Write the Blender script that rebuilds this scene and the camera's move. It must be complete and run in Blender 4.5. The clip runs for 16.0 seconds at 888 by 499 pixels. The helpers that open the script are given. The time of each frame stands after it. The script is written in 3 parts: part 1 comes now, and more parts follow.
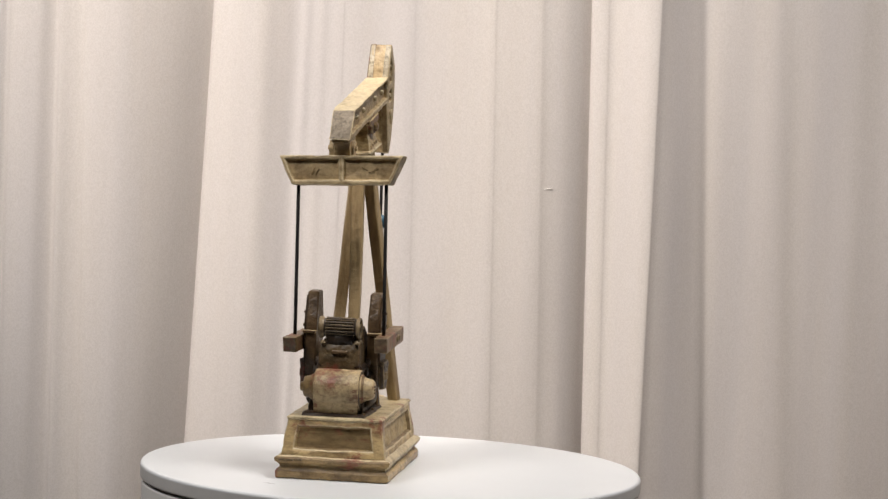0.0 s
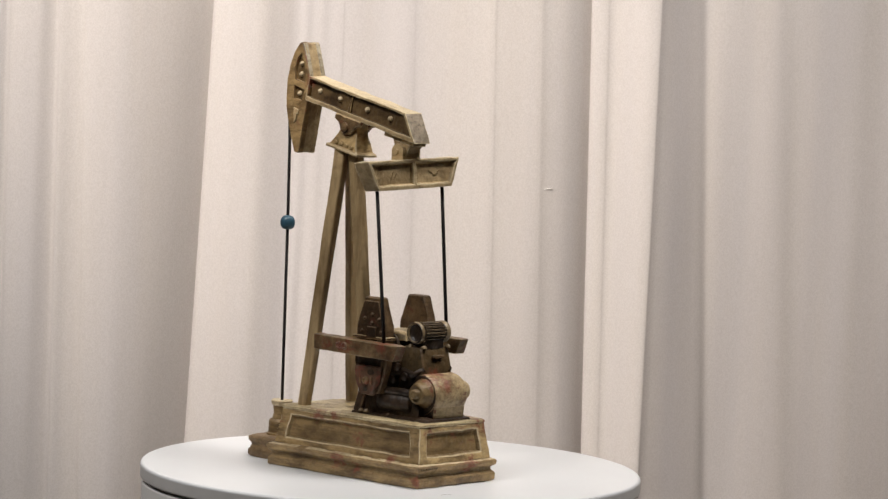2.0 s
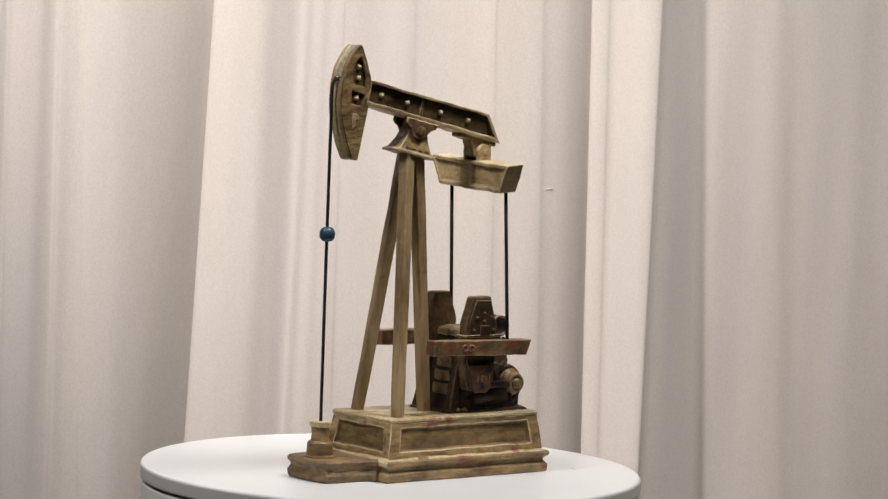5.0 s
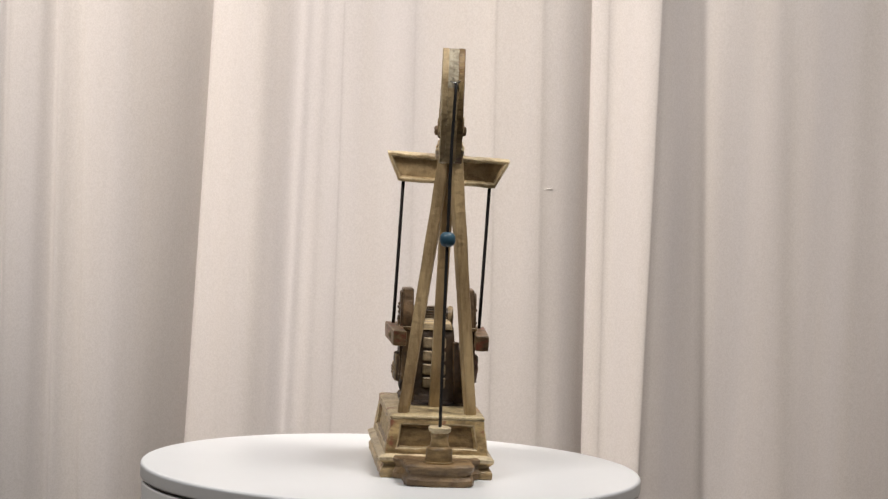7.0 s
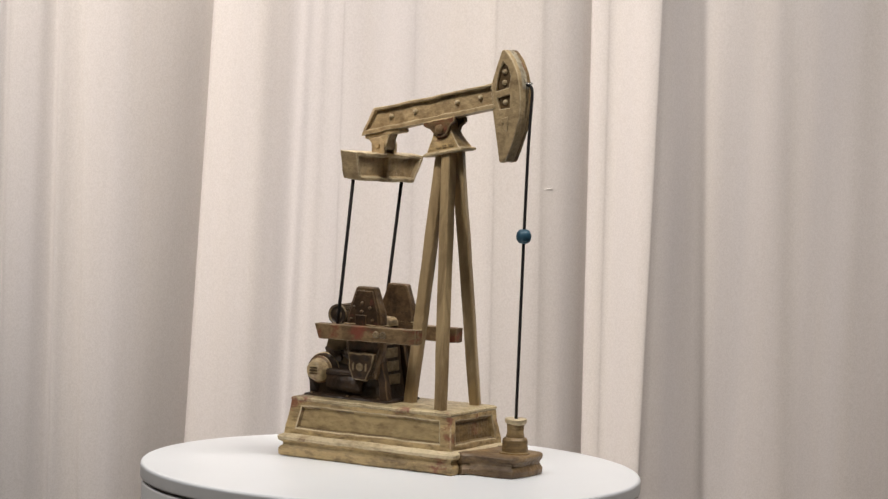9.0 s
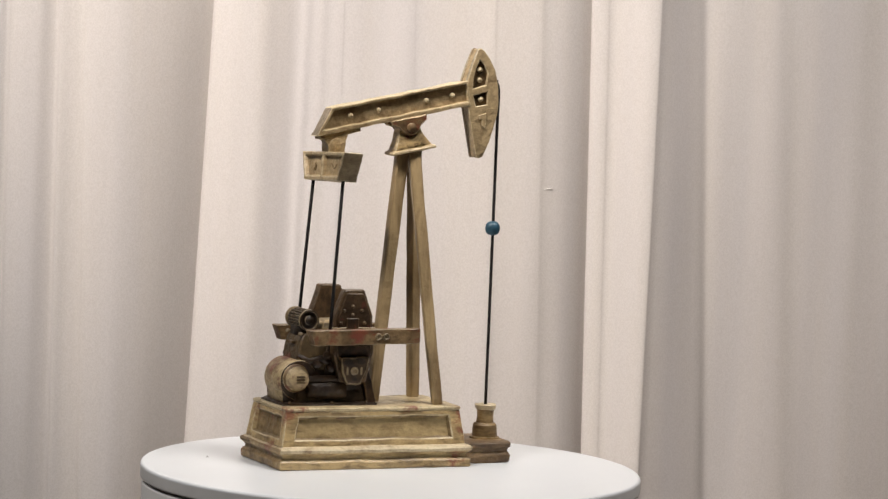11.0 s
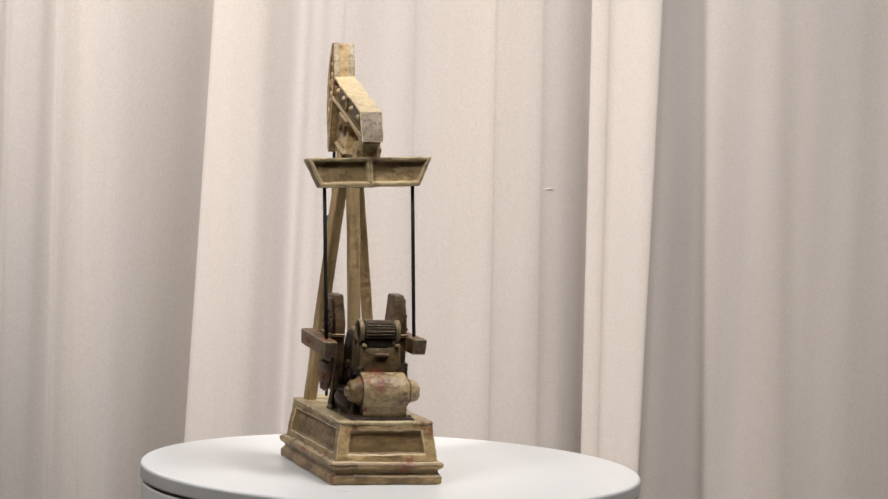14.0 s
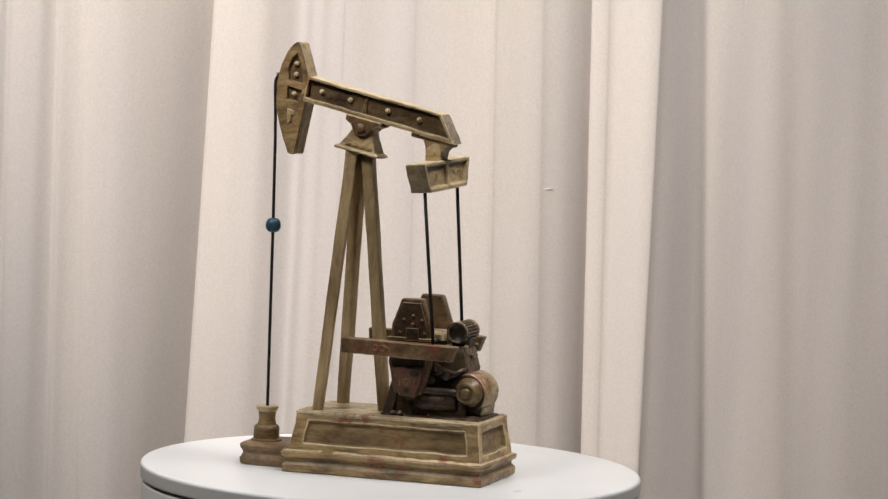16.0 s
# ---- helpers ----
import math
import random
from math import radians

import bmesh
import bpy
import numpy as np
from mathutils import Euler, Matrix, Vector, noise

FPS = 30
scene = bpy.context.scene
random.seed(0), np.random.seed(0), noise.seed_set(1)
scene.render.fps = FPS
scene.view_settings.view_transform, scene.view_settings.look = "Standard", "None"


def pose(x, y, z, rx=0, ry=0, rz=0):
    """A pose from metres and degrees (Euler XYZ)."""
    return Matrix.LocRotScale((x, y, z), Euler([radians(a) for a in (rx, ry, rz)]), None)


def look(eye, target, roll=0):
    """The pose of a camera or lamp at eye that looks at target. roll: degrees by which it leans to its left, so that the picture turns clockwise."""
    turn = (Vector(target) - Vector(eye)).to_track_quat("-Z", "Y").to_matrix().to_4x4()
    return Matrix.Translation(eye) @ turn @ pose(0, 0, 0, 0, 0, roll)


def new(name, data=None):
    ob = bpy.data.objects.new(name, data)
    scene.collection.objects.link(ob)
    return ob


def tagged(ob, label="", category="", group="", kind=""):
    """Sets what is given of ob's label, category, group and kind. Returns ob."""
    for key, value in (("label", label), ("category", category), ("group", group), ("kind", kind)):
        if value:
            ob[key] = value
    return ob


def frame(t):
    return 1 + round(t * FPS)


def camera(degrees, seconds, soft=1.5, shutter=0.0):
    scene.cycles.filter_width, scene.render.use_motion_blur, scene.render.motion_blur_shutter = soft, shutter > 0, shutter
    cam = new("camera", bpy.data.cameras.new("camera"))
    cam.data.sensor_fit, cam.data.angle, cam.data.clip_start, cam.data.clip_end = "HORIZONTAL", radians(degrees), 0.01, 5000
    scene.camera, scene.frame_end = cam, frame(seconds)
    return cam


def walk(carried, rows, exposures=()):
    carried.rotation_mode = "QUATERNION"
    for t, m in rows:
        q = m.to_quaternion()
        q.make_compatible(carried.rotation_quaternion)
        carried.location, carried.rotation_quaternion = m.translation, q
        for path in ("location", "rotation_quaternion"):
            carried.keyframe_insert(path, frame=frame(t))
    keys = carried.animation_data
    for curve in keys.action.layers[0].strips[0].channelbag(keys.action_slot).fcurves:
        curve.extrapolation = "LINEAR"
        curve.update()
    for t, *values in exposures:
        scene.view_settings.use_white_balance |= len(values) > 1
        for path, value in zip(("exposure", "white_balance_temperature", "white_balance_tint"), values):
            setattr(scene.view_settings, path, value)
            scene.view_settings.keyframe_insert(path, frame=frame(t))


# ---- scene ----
# ---- camera ----
cam = camera(16.2, 16.0, soft=1.4)
EYE = Vector((0.0, -1.8621, 0.2613))
VIEW = look(EYE, EYE + Vector((0.01442, 0.99749, -0.06939)), 2.19)
walk(cam, [(0.0, VIEW), (16.0, VIEW)], [(0.0, 0.09), (16.0, 0.09)])

# ---- light: a dim room with ceiling lamps over the pedestal, plus an added curtain fill ----
world = bpy.data.worlds.new("room_world")
world.use_nodes = True
world.node_tree.nodes["Background"].inputs["Color"].default_value = (1.0, 0.93, 0.86, 1)
world.node_tree.nodes["Background"].inputs["Strength"].default_value = 0.05
scene.world = world


def lamp(name, eye, target, size, watts, color):
    data = bpy.data.lights.new(name, "AREA")
    data.shape, data.size, data.energy, data.color = "DISK", size, watts, color
    ob = new(name, data)
    ob.matrix_world = look(eye, target)
    return ob


def spot(name, eye, target, cone, watts, color, soft):
    data = bpy.data.lights.new(name, "SPOT")
    data.spot_size, data.spot_blend, data.energy, data.color, data.shadow_soft_size = radians(cone), 1.0, watts, color, soft
    ob = new(name, data)
    ob.matrix_world = look(eye, target)
    return ob


lamp("ceiling_lamp", (-0.85, -0.75, 1.62), (-0.36, 0.28, 0.42), 0.60, 4.9, (1.0, 0.97, 0.945)).data.spread = radians(84)
spot("model_spot", (0.62, -0.26, 1.64), (0.01, 0.0, 0.07), 30, 110, (1.0, 0.955, 0.915), 0.28)
spot("curtain_spot", (-0.80, -0.80, 1.72), (0.03, 0.48, 0.27), 29, 275, (1.0, 0.88, 0.79), 0.05)
# added cool fill with no known source, lifts the curtain's upper right
spot("curtain_spot", (0.62, -0.50, 1.72), (0.40, 0.48, 0.62), 30, 20, (0.92, 0.96, 1.0), 0.05)

MM = 0.001
RATE = 27.4446          # degrees per second of the turning top
HEADING = 81.66         # heading of the model at the start
OFFSET = (0.0257, -0.0080)


# ---- materials ----
def material(name):
    m = bpy.data.materials.new(name)
    m.use_nodes = True
    nt = m.node_tree
    return m, nt, nt.nodes["Principled BSDF"]


def node(nt, kind, **inputs):
    n = nt.nodes.new(kind)
    for key, value in inputs.items():
        n.inputs[key.replace("_", " ")].default_value = value
    return n


def coords(nt, stretch=(1, 1, 1), shift=True):
    tc = nt.nodes.new("ShaderNodeTexCoord")
    mp = nt.nodes.new("ShaderNodeMapping")
    mp.inputs["Scale"].default_value = stretch
    nt.links.new(tc.outputs["Object"], mp.inputs["Vector"])
    if shift:
        info = nt.nodes.new("ShaderNodeObjectInfo")
        nt.links.new(info.outputs["Random"], mp.inputs["Location"])
    return mp.outputs["Vector"]


def noise_fac(nt, vec, scale, detail, lo, hi, distortion=0.0, rugged=0.5):
    n = node(nt, "ShaderNodeTexNoise", Scale=scale, Detail=detail, Distortion=distortion, Roughness=rugged)
    nt.links.new(vec, n.inputs["Vector"])
    r = nt.nodes.new("ShaderNodeMapRange")
    r.inputs["From Min"].default_value, r.inputs["From Max"].default_value = lo, hi
    nt.links.new(n.outputs["Fac"], r.inputs["Value"])
    return r.outputs["Result"], n.outputs["Fac"]


def mix(nt, fac, a, b):
    m = nt.nodes.new("ShaderNodeMix")
    m.data_type = "RGBA"
    for value, socket in ((fac, m.inputs[0]), (a, m.inputs[6]), (b, m.inputs[7])):
        if isinstance(value, (tuple, float, int)):
            socket.default_value = (*value, 1) if isinstance(value, tuple) else value
        else:
            nt.links.new(value, socket)
    return m.outputs[2]


def bump(nt, bsdf, height, strength, distance):
    b = node(nt, "ShaderNodeBump", Strength=strength, Distance=distance)
    nt.links.new(height, b.inputs["Height"])
    nt.links.new(b.outputs["Normal"], bsdf.inputs["Normal"])


TOUCHES = []            # places (mm, on the model) and sizes of the red paint touches


def touch_mask(nt):
    """How near a point of the model is to the middle of a red paint touch, broken up by noise."""
    tc = nt.nodes.new("ShaderNodeTexCoord")
    near = None
    for x, y, z, r in TOUCHES:
        d = nt.nodes.new("ShaderNodeVectorMath")
        d.operation = "DISTANCE"
        nt.links.new(tc.outputs["Object"], d.inputs[0])
        d.inputs[1].default_value = (x * MM, y * MM, z * MM)
        k = nt.nodes.new("ShaderNodeMath")
        k.operation = "MULTIPLY_ADD"
        nt.links.new(d.outputs["Value"], k.inputs[0])
        k.inputs[1].default_value, k.inputs[2].default_value = -1 / (r * MM), 1.0
        if near is None:
            near = k.outputs[0]
        else:
            top = nt.nodes.new("ShaderNodeMath")
            top.operation = "MAXIMUM"
            nt.links.new(near, top.inputs[0])
            nt.links.new(k.outputs[0], top.inputs[1])
            near = top.outputs[0]
    n = node(nt, "ShaderNodeTexNoise", Scale=230.0, Detail=7.0, Roughness=0.68, Distortion=0.4)
    nt.links.new(tc.outputs["Object"], n.inputs["Vector"])
    add = nt.nodes.new("ShaderNodeMath")
    add.operation = "MULTIPLY_ADD"
    nt.links.new(n.outputs["Fac"], add.inputs[0])
    add.inputs[1].default_value = 3.4
    nt.links.new(near, add.inputs[2])
    r = nt.nodes.new("ShaderNodeMapRange")
    r.inputs["From Min"].default_value, r.inputs["From Max"].default_value = 2.05, 2.6
    r.inputs["To Max"].default_value = 0.8
    nt.links.new(add.outputs[0], r.inputs["Value"])
    return r.outputs["Result"]


def resin(name, light, dark, dark_lo, dark_hi, rust=0.66, rough=0.42, stretch=(1, 1, 1), red=(0.14, 0.036, 0.023), flecks=0.45, streak=(0.35, 0.35, 1.6), grime=0.42, touch=(0.8, 0.8, 1.3)):
    """Hand-painted cast resin: pale paint, a brown glaze in blots and streaks, rusty red touches, a grainy skin."""
    m, nt, bsdf = material(name)
    light, dark = (tuple(c * k for c, k in zip(color, (1.0, 0.968, 0.925))) for color in (light, dark))
    v = coords(nt, stretch)
    broad, _ = noise_fac(nt, v, 75, 8, dark_lo, dark_hi, 0.2, 0.66)
    blots, _ = noise_fac(nt, coords(nt, streak), 170, 8, 0.50, 0.64, 0.3, 0.64)
    fine, grain = noise_fac(nt, v, 420, 5, 0.50, 0.74)
    patch, _ = noise_fac(nt, coords(nt, touch), 85, 8, rust + 0.005, rust + 0.085, 0.4, 0.68)
    deep = tuple(c * 0.5 for c in dark)

    def part_of(fac, amount):
        mm_ = nt.nodes.new("ShaderNodeMath")
        mm_.operation = "MULTIPLY"
        nt.links.new(fac, mm_.inputs[0])
        mm_.inputs[1].default_value = amount
        return mm_.outputs[0]

    col = mix(nt, broad, light, dark)
    col = mix(nt, part_of(blots, grime), col, dark)
    col = mix(nt, part_of(fine, flecks), col, deep)
    col = mix(nt, part_of(patch, 0.82), col, red)
    if TOUCHES:
        col = mix(nt, touch_mask(nt), col, (0.22, 0.058, 0.034))
    nt.links.new(col, bsdf.inputs["Base Color"])
    gloss = nt.nodes.new("ShaderNodeMapRange")
    gloss.inputs["To Min"].default_value, gloss.inputs["To Max"].default_value = rough - 0.08, rough + 0.14
    nt.links.new(grain, gloss.inputs["Value"])
    nt.links.new(gloss.outputs["Result"], bsdf.inputs["Roughness"])
    _, lumps = noise_fac(nt, coords(nt), 230, 2, 0.3, 0.7)
    add = nt.nodes.new("ShaderNodeMath")
    add.operation = "ADD"
    nt.links.new(part_of(grain, 0.45), add.inputs[0])
    nt.links.new(part_of(lumps, 0.9), add.inputs[1])
    bump(nt, bsdf, add.outputs[0], 0.8, 0.0012)
    return m


TOUCHES = [(-58, -28, 34, 10), (-58, -22, 36, 7), (-50, 8, 61, 10), (-54, 5, 56, 7), (-46, 3, 63, 7), (56, -28, 31, 8), (57, -29, 22, 7), (-60, 19, 29, 9), (-60, 12, 31, 6),
           (24, 28, 34, 9), (12, 28, 34, 7), (-8, 29, 24, 7), (3, 33, 9, 9), (-12, 33, 7, 6), (-38, 31, 14, 7), (-60, 33, 4, 6), (-60, -12, 12, 9), (58, 2, 27, 9),
           (50, -33, 4, 9), (23, -27, 36, 7), (-46, -26, 36, 6), (26, -2, 198, 6), (3, 34, 77, 8), (-12, -26, 79, 9), (-30, 33, 78, 7), (62, 7, 228, 6), (-8, 26, 60, 6)]
KHAKI = (0.545, 0.405, 0.205)
CREAM = (0.62, 0.525, 0.345)
BROWN = (0.135, 0.086, 0.037)
paint = resin("khaki_resin", KHAKI, (0.12, 0.074, 0.03), 0.45, 0.70, 0.62, 0.36, (0.5, 0.5, 1), (0.23, 0.075, 0.042), 0.4, (0.4, 0.4, 1.3), 0.6, (0.45, 0.45, 1.5))
edge = resin("worn_edge_resin", CREAM, (0.24, 0.16, 0.075), 0.50, 0.78, 0.64, flecks=0.25, grime=0.3)
wash = resin("brown_wash_resin", (0.285, 0.20, 0.094), (0.10, 0.06, 0.024), 0.43, 0.70, 0.60, 0.38, (0.45, 0.45, 1), (0.20, 0.06, 0.036), 0.4, (0.2, 0.2, 1.6), 0.55, (0.45, 0.45, 1.5))
dark = resin("dark_brown_resin", (0.062, 0.034, 0.015), (0.022, 0.012, 0.006), 0.36, 0.60, 0.66, 0.44)
dark_edge = resin("dark_worn_edge_resin", (0.15, 0.096, 0.048), (0.055, 0.034, 0.018), 0.44, 0.66, 0.64, 0.42)
black_resin = resin("black_brown_resin", (0.040, 0.025, 0.014), (0.016, 0.010, 0.006), 0.38, 0.65, 0.74, 0.42)
wood = resin("leg_resin", (0.46, 0.345, 0.19), (0.145, 0.088, 0.038), 0.45, 0.74, 0.80, 0.38, (0.9, 0.9, 0.16), flecks=0.12, streak=(1.0, 1.0, 0.12), grime=0.5)
motor_paint = resin("motor_resin", (0.52, 0.405, 0.235), BROWN, 0.48, 0.70, 0.54, 0.42)
RESIN = (paint, edge, wash)


def plain(name, color, rough, vary=0.15, scale=400.0, relief=0.0003):
    m, nt, bsdf = material(name)
    f, fac = noise_fac(nt, coords(nt), scale, 3, 0.3, 0.7)
    nt.links.new(mix(nt, f, tuple(c * (1 - vary) for c in color), color), bsdf.inputs["Base Color"])
    bsdf.inputs["Roughness"].default_value = rough
    bump(nt, bsdf, fac, 0.3, relief)
    return m


cord_black = plain("black_cord", (0.012, 0.009, 0.008), 0.8, 0.4, 2500)
bead_blue = plain("blue_bead_paint", (0.04, 0.112, 0.165), 0.42, 0.35, 300)
white_top = plain("white_turntable_top", (0.81, 0.825, 0.84), 0.32, 0.035, 14, 0.00005)
white_body = plain("white_pedestal_paint", (0.78, 0.765, 0.745), 0.42, 0.05, 25, 0.0001)
rim_band = plain("grey_edge_band", (0.78, 0.765, 0.745), 0.5, 0.06, 60, 0.0001)
groove_dark = plain("dark_gap", (0.05, 0.03, 0.02), 0.7, 0.3)
mark_grey = plain("grey_scuff", (0.36, 0.35, 0.34), 0.6, 0.3, 900)
thread_white = plain("pulled_thread_cotton", (0.85, 0.83, 0.80), 0.6, 0.05, 900)
steel = plain("bright_staple", (0.6, 0.6, 0.6), 0.25, 0.1, 900)
steel.node_tree.nodes["Principled BSDF"].inputs["Metallic"].default_value = 1.0
back_paint = plain("tan_wall_paint", (0.45, 0.345, 0.255), 0.8, 0.05, 30)
wall_paint = plain("room_wall_paint", (0.50, 0.49, 0.475), 0.8, 0.05, 30)
ceiling_paint = plain("ceiling_paint", (0.75, 0.73, 0.70), 0.85, 0.03, 30)
floor_wood = plain("floor_board", (0.22, 0.15, 0.10), 0.5, 0.3, 8)


def curtain_cloth():
    """Pale sheer cloth with a fine crinkled weave and faint upright threads that lets some light through."""
    m, nt, bsdf = material("sheer_curtain_cloth")
    fine, fac = noise_fac(nt, coords(nt, (1, 1, 0.8), False), 900, 3, 0.36, 0.64)
    broad, _ = noise_fac(nt, coords(nt, (11, 11, 0.35), False), 3, 4, 0.36, 0.66)
    thread, _ = noise_fac(nt, coords(nt, (1, 1, 0.012), False), 150, 4, 0.35, 0.68)
    shimmer, _ = noise_fac(nt, coords(nt, (1, 1, 0.5), False), 260, 2, 0.4, 0.7)

    def share(f, k):
        mm_ = nt.nodes.new("ShaderNodeMath")
        mm_.operation = "MULTIPLY"
        mm_.inputs[1].default_value = k
        nt.links.new(f, mm_.inputs[0])
        return mm_.outputs[0]

    col = mix(nt, fine, (0.728, 0.694, 0.664), (0.765, 0.733, 0.706))
    col = mix(nt, share(broad, 0.3), col, (0.74, 0.69, 0.64))
    col = mix(nt, share(thread, 0.2), col, (0.82, 0.775, 0.725))
    # glossy sparkle of the cloth, painted into its colour as paler specks
    col = mix(nt, share(shimmer, 0.25), col, (0.80, 0.775, 0.76))
    # bluish sheen, painted as broad drifts of a cooler tint
    cool, _ = noise_fac(nt, coords(nt, (9, 9, 0.5), False), 2.2, 3, 0.42, 0.66)
    col = mix(nt, share(cool, 0.4), col, (0.715, 0.70, 0.725))
    nt.links.new(col, bsdf.inputs["Base Color"])
    bsdf.inputs["Roughness"].default_value = 0.55
    bump(nt, bsdf, fac, 0.22, 0.0004)
    tr = nt.nodes.new("ShaderNodeBsdfTranslucent")
    nt.links.new(col, tr.inputs["Color"])
    ms = nt.nodes.new("ShaderNodeMixShader")
    ms.inputs[0].default_value = 0.22
    out = nt.nodes["Material Output"]
    nt.links.new(bsdf.outputs[0], ms.inputs[1])
    nt.links.new(tr.outputs[0], ms.inputs[2])
    # the open weave lets the layer behind show through
    sheer = nt.nodes.new("ShaderNodeBsdfTransparent")
    gaps = nt.nodes.new("ShaderNodeMapRange")
    gaps.inputs["To Min"].default_value, gaps.inputs["To Max"].default_value = 0.28, 0.23
    nt.links.new(fine, gaps.inputs["Value"])
    open_weave = nt.nodes.new("ShaderNodeMixShader")
    nt.links.new(gaps.outputs["Result"], open_weave.inputs[0])
    nt.links.new(ms.outputs[0], open_weave.inputs[1])
    nt.links.new(sheer.outputs[0], open_weave.inputs[2])
    nt.links.new(open_weave.outputs[0], out.inputs["Surface"])
    return m


cloth = curtain_cloth()


# ---- mesh helpers (millimetres) ----
def finish(bm, mats, name, smooth=False, scale=MM):
    bmesh.ops.remove_doubles(bm, verts=bm.verts, dist=0.01)
    bmesh.ops.recalc_face_normals(bm, faces=bm.faces)
    bmesh.ops.scale(bm, vec=(scale,) * 3, verts=bm.verts)
    me = bpy.data.meshes.new(name)
    bm.to_mesh(me)
    bm.free()
    for m in mats if isinstance(mats, tuple) else (mats,):
        me.materials.append(m)
    for poly in me.polygons:
        poly.use_smooth = True
    if not smooth:
        me.set_sharp_from_angle(angle=radians(28))
    return me


def part(name, bm, mats, parent, label="", smooth=False):
    ob = new(name, finish(bm, mats, name, smooth))
    ob.parent = parent
    return tagged(ob, label)


def again(name, mesh, parent, m):
    ob = new(name, mesh)
    ob.parent = parent
    ob.matrix_basis = m
    return ob


def wobble(bm, amount, freq=0.12, cut=0.0):
    """Uneven hand-cast surfaces."""
    if cut:
        for _ in range(4):
            long_edges = [e for e in bm.edges if e.calc_length() > cut]
            if not long_edges:
                break
            bmesh.ops.subdivide_edges(bm, edges=long_edges, cuts=1, use_grid_fill=True)
    for v in bm.verts:
        v.co += noise.noise_vector(v.co * freq) * amount + noise.noise_vector(v.co * freq * 3.7) * amount * 0.4 + noise.noise_vector(v.co * freq * 9.0) * amount * 0.28


def bev(bm, width, segments=1, angle=25.0, mat=1):
    """Rounds the edges that stick out; the paint is worn thin there."""
    bmesh.ops.remove_doubles(bm, verts=bm.verts, dist=0.01)
    bmesh.ops.recalc_face_normals(bm, faces=bm.faces)
    edges = [e for e in bm.edges if len(e.link_faces) == 2 and e.is_convex and e.calc_face_angle(0) > radians(angle)]
    bmesh.ops.bevel(bm, geom=edges, offset=width, segments=segments, profile=0.6, affect="EDGES", material=mat, clamp_overlap=True)


def stack(bm, levels):
    """Rectangles (z, x0, x1, y0, y1) joined from bottom to top, with caps."""
    loops = [[bm.verts.new(c) for c in ((x0, y0, z), (x1, y0, z), (x1, y1, z), (x0, y1, z))] for z, x0, x1, y0, y1 in levels]
    for a, b in zip(loops, loops[1:]):
        for i in range(4):
            bm.faces.new((a[i], a[(i + 1) % 4], b[(i + 1) % 4], b[i]))
    bm.faces.new(loops[0][::-1])
    bm.faces.new(loops[-1])


def block(bm, x0, x1, y0, y1, z0, z1):
    stack(bm, [(z0, x0, x1, y0, y1), (z1, x0, x1, y0, y1)])


def prism(bm, outline, y0, y1, shrink=0.0):
    """An outline in x and z drawn out along y; shrink draws the y1 end in towards its middle."""
    cx = sum(p[0] for p in outline) / len(outline)
    cz = sum(p[1] for p in outline) / len(outline)
    a = [bm.verts.new((x, y0, z)) for x, z in outline]
    b = [bm.verts.new((cx + (x - cx) * (1 - shrink), y1, cz + (z - cz) * (1 - shrink))) for x, z in outline]
    n = len(outline)
    for i in range(n):
        bm.faces.new((a[i], a[(i + 1) % n], b[(i + 1) % n], b[i]))
    bm.faces.new(a[::-1])
    bm.faces.new(b)


def lathe(bm, profile, centre=(0, 0, 0), axis="z", steps=24, start=0.0):
    """Turn (height, radius) pairs round an axis."""
    rings = []
    for h, r in profile:
        ring = []
        for i in range(steps):
            a = 2 * math.pi * i / steps + start
            c, s = r * math.cos(a), r * math.sin(a)
            co = {"z": (c, s, h), "y": (c, h, s), "x": (h, c, s)}[axis]
            ring.append(bm.verts.new(Vector(co) + Vector(centre)))
        rings.append(ring)
    for p, q in zip(rings, rings[1:]):
        for i in range(steps):
            bm.faces.new((p[i], p[(i + 1) % steps], q[(i + 1) % steps], q[i]))
    bm.faces.new(rings[0][::-1])
    bm.faces.new(rings[-1])


def tube(bm, points, radius, steps=10):
    """A round cord through points."""
    pts = [Vector(p) for p in points]
    rings = []
    for i, p in enumerate(pts):
        d = (pts[min(i + 1, len(pts) - 1)] - pts[max(i - 1, 0)]).normalized()
        u = d.cross(Vector((0, 1, 0.03))).normalized()
        w = d.cross(u)
        rings.append([bm.verts.new(p + (u * math.cos(2 * math.pi * k / steps) + w * math.sin(2 * math.pi * k / steps)) * radius) for k in range(steps)])
    for a, b in zip(rings, rings[1:]):
        for k in range(steps):
            bm.faces.new((a[k], a[(k + 1) % steps], b[(k + 1) % steps], b[k]))
    bm.faces.new(rings[0][::-1])
    bm.faces.new(rings[-1])


def strut(bm, p, q, w0, w1, turn=0.0):
    """A square bar from p to q, w0 wide at p and w1 at q."""
    p, q = Vector(p), Vector(q)
    d = (q - p).normalized()
    u = Vector((math.cos(turn), math.sin(turn), 0))
    u = (u - d * u.dot(d)).normalized()
    v = d.cross(u)
    steps, loops = 9, []
    for i in range(steps + 1):
        t = i / steps
        w = (w0 + (w1 - w0) * t) / 2
        loops.append([bm.verts.new(p.lerp(q, t) + u * a * w + v * b * w) for a, b in ((-1, -1), (1, -1), (1, 1), (-1, 1))])
    for a, b in zip(loops, loops[1:]):
        for i in range(4):
            bm.faces.new((a[i], a[(i + 1) % 4], b[(i + 1) % 4], b[i]))
    bm.faces.new(loops[0][::-1])
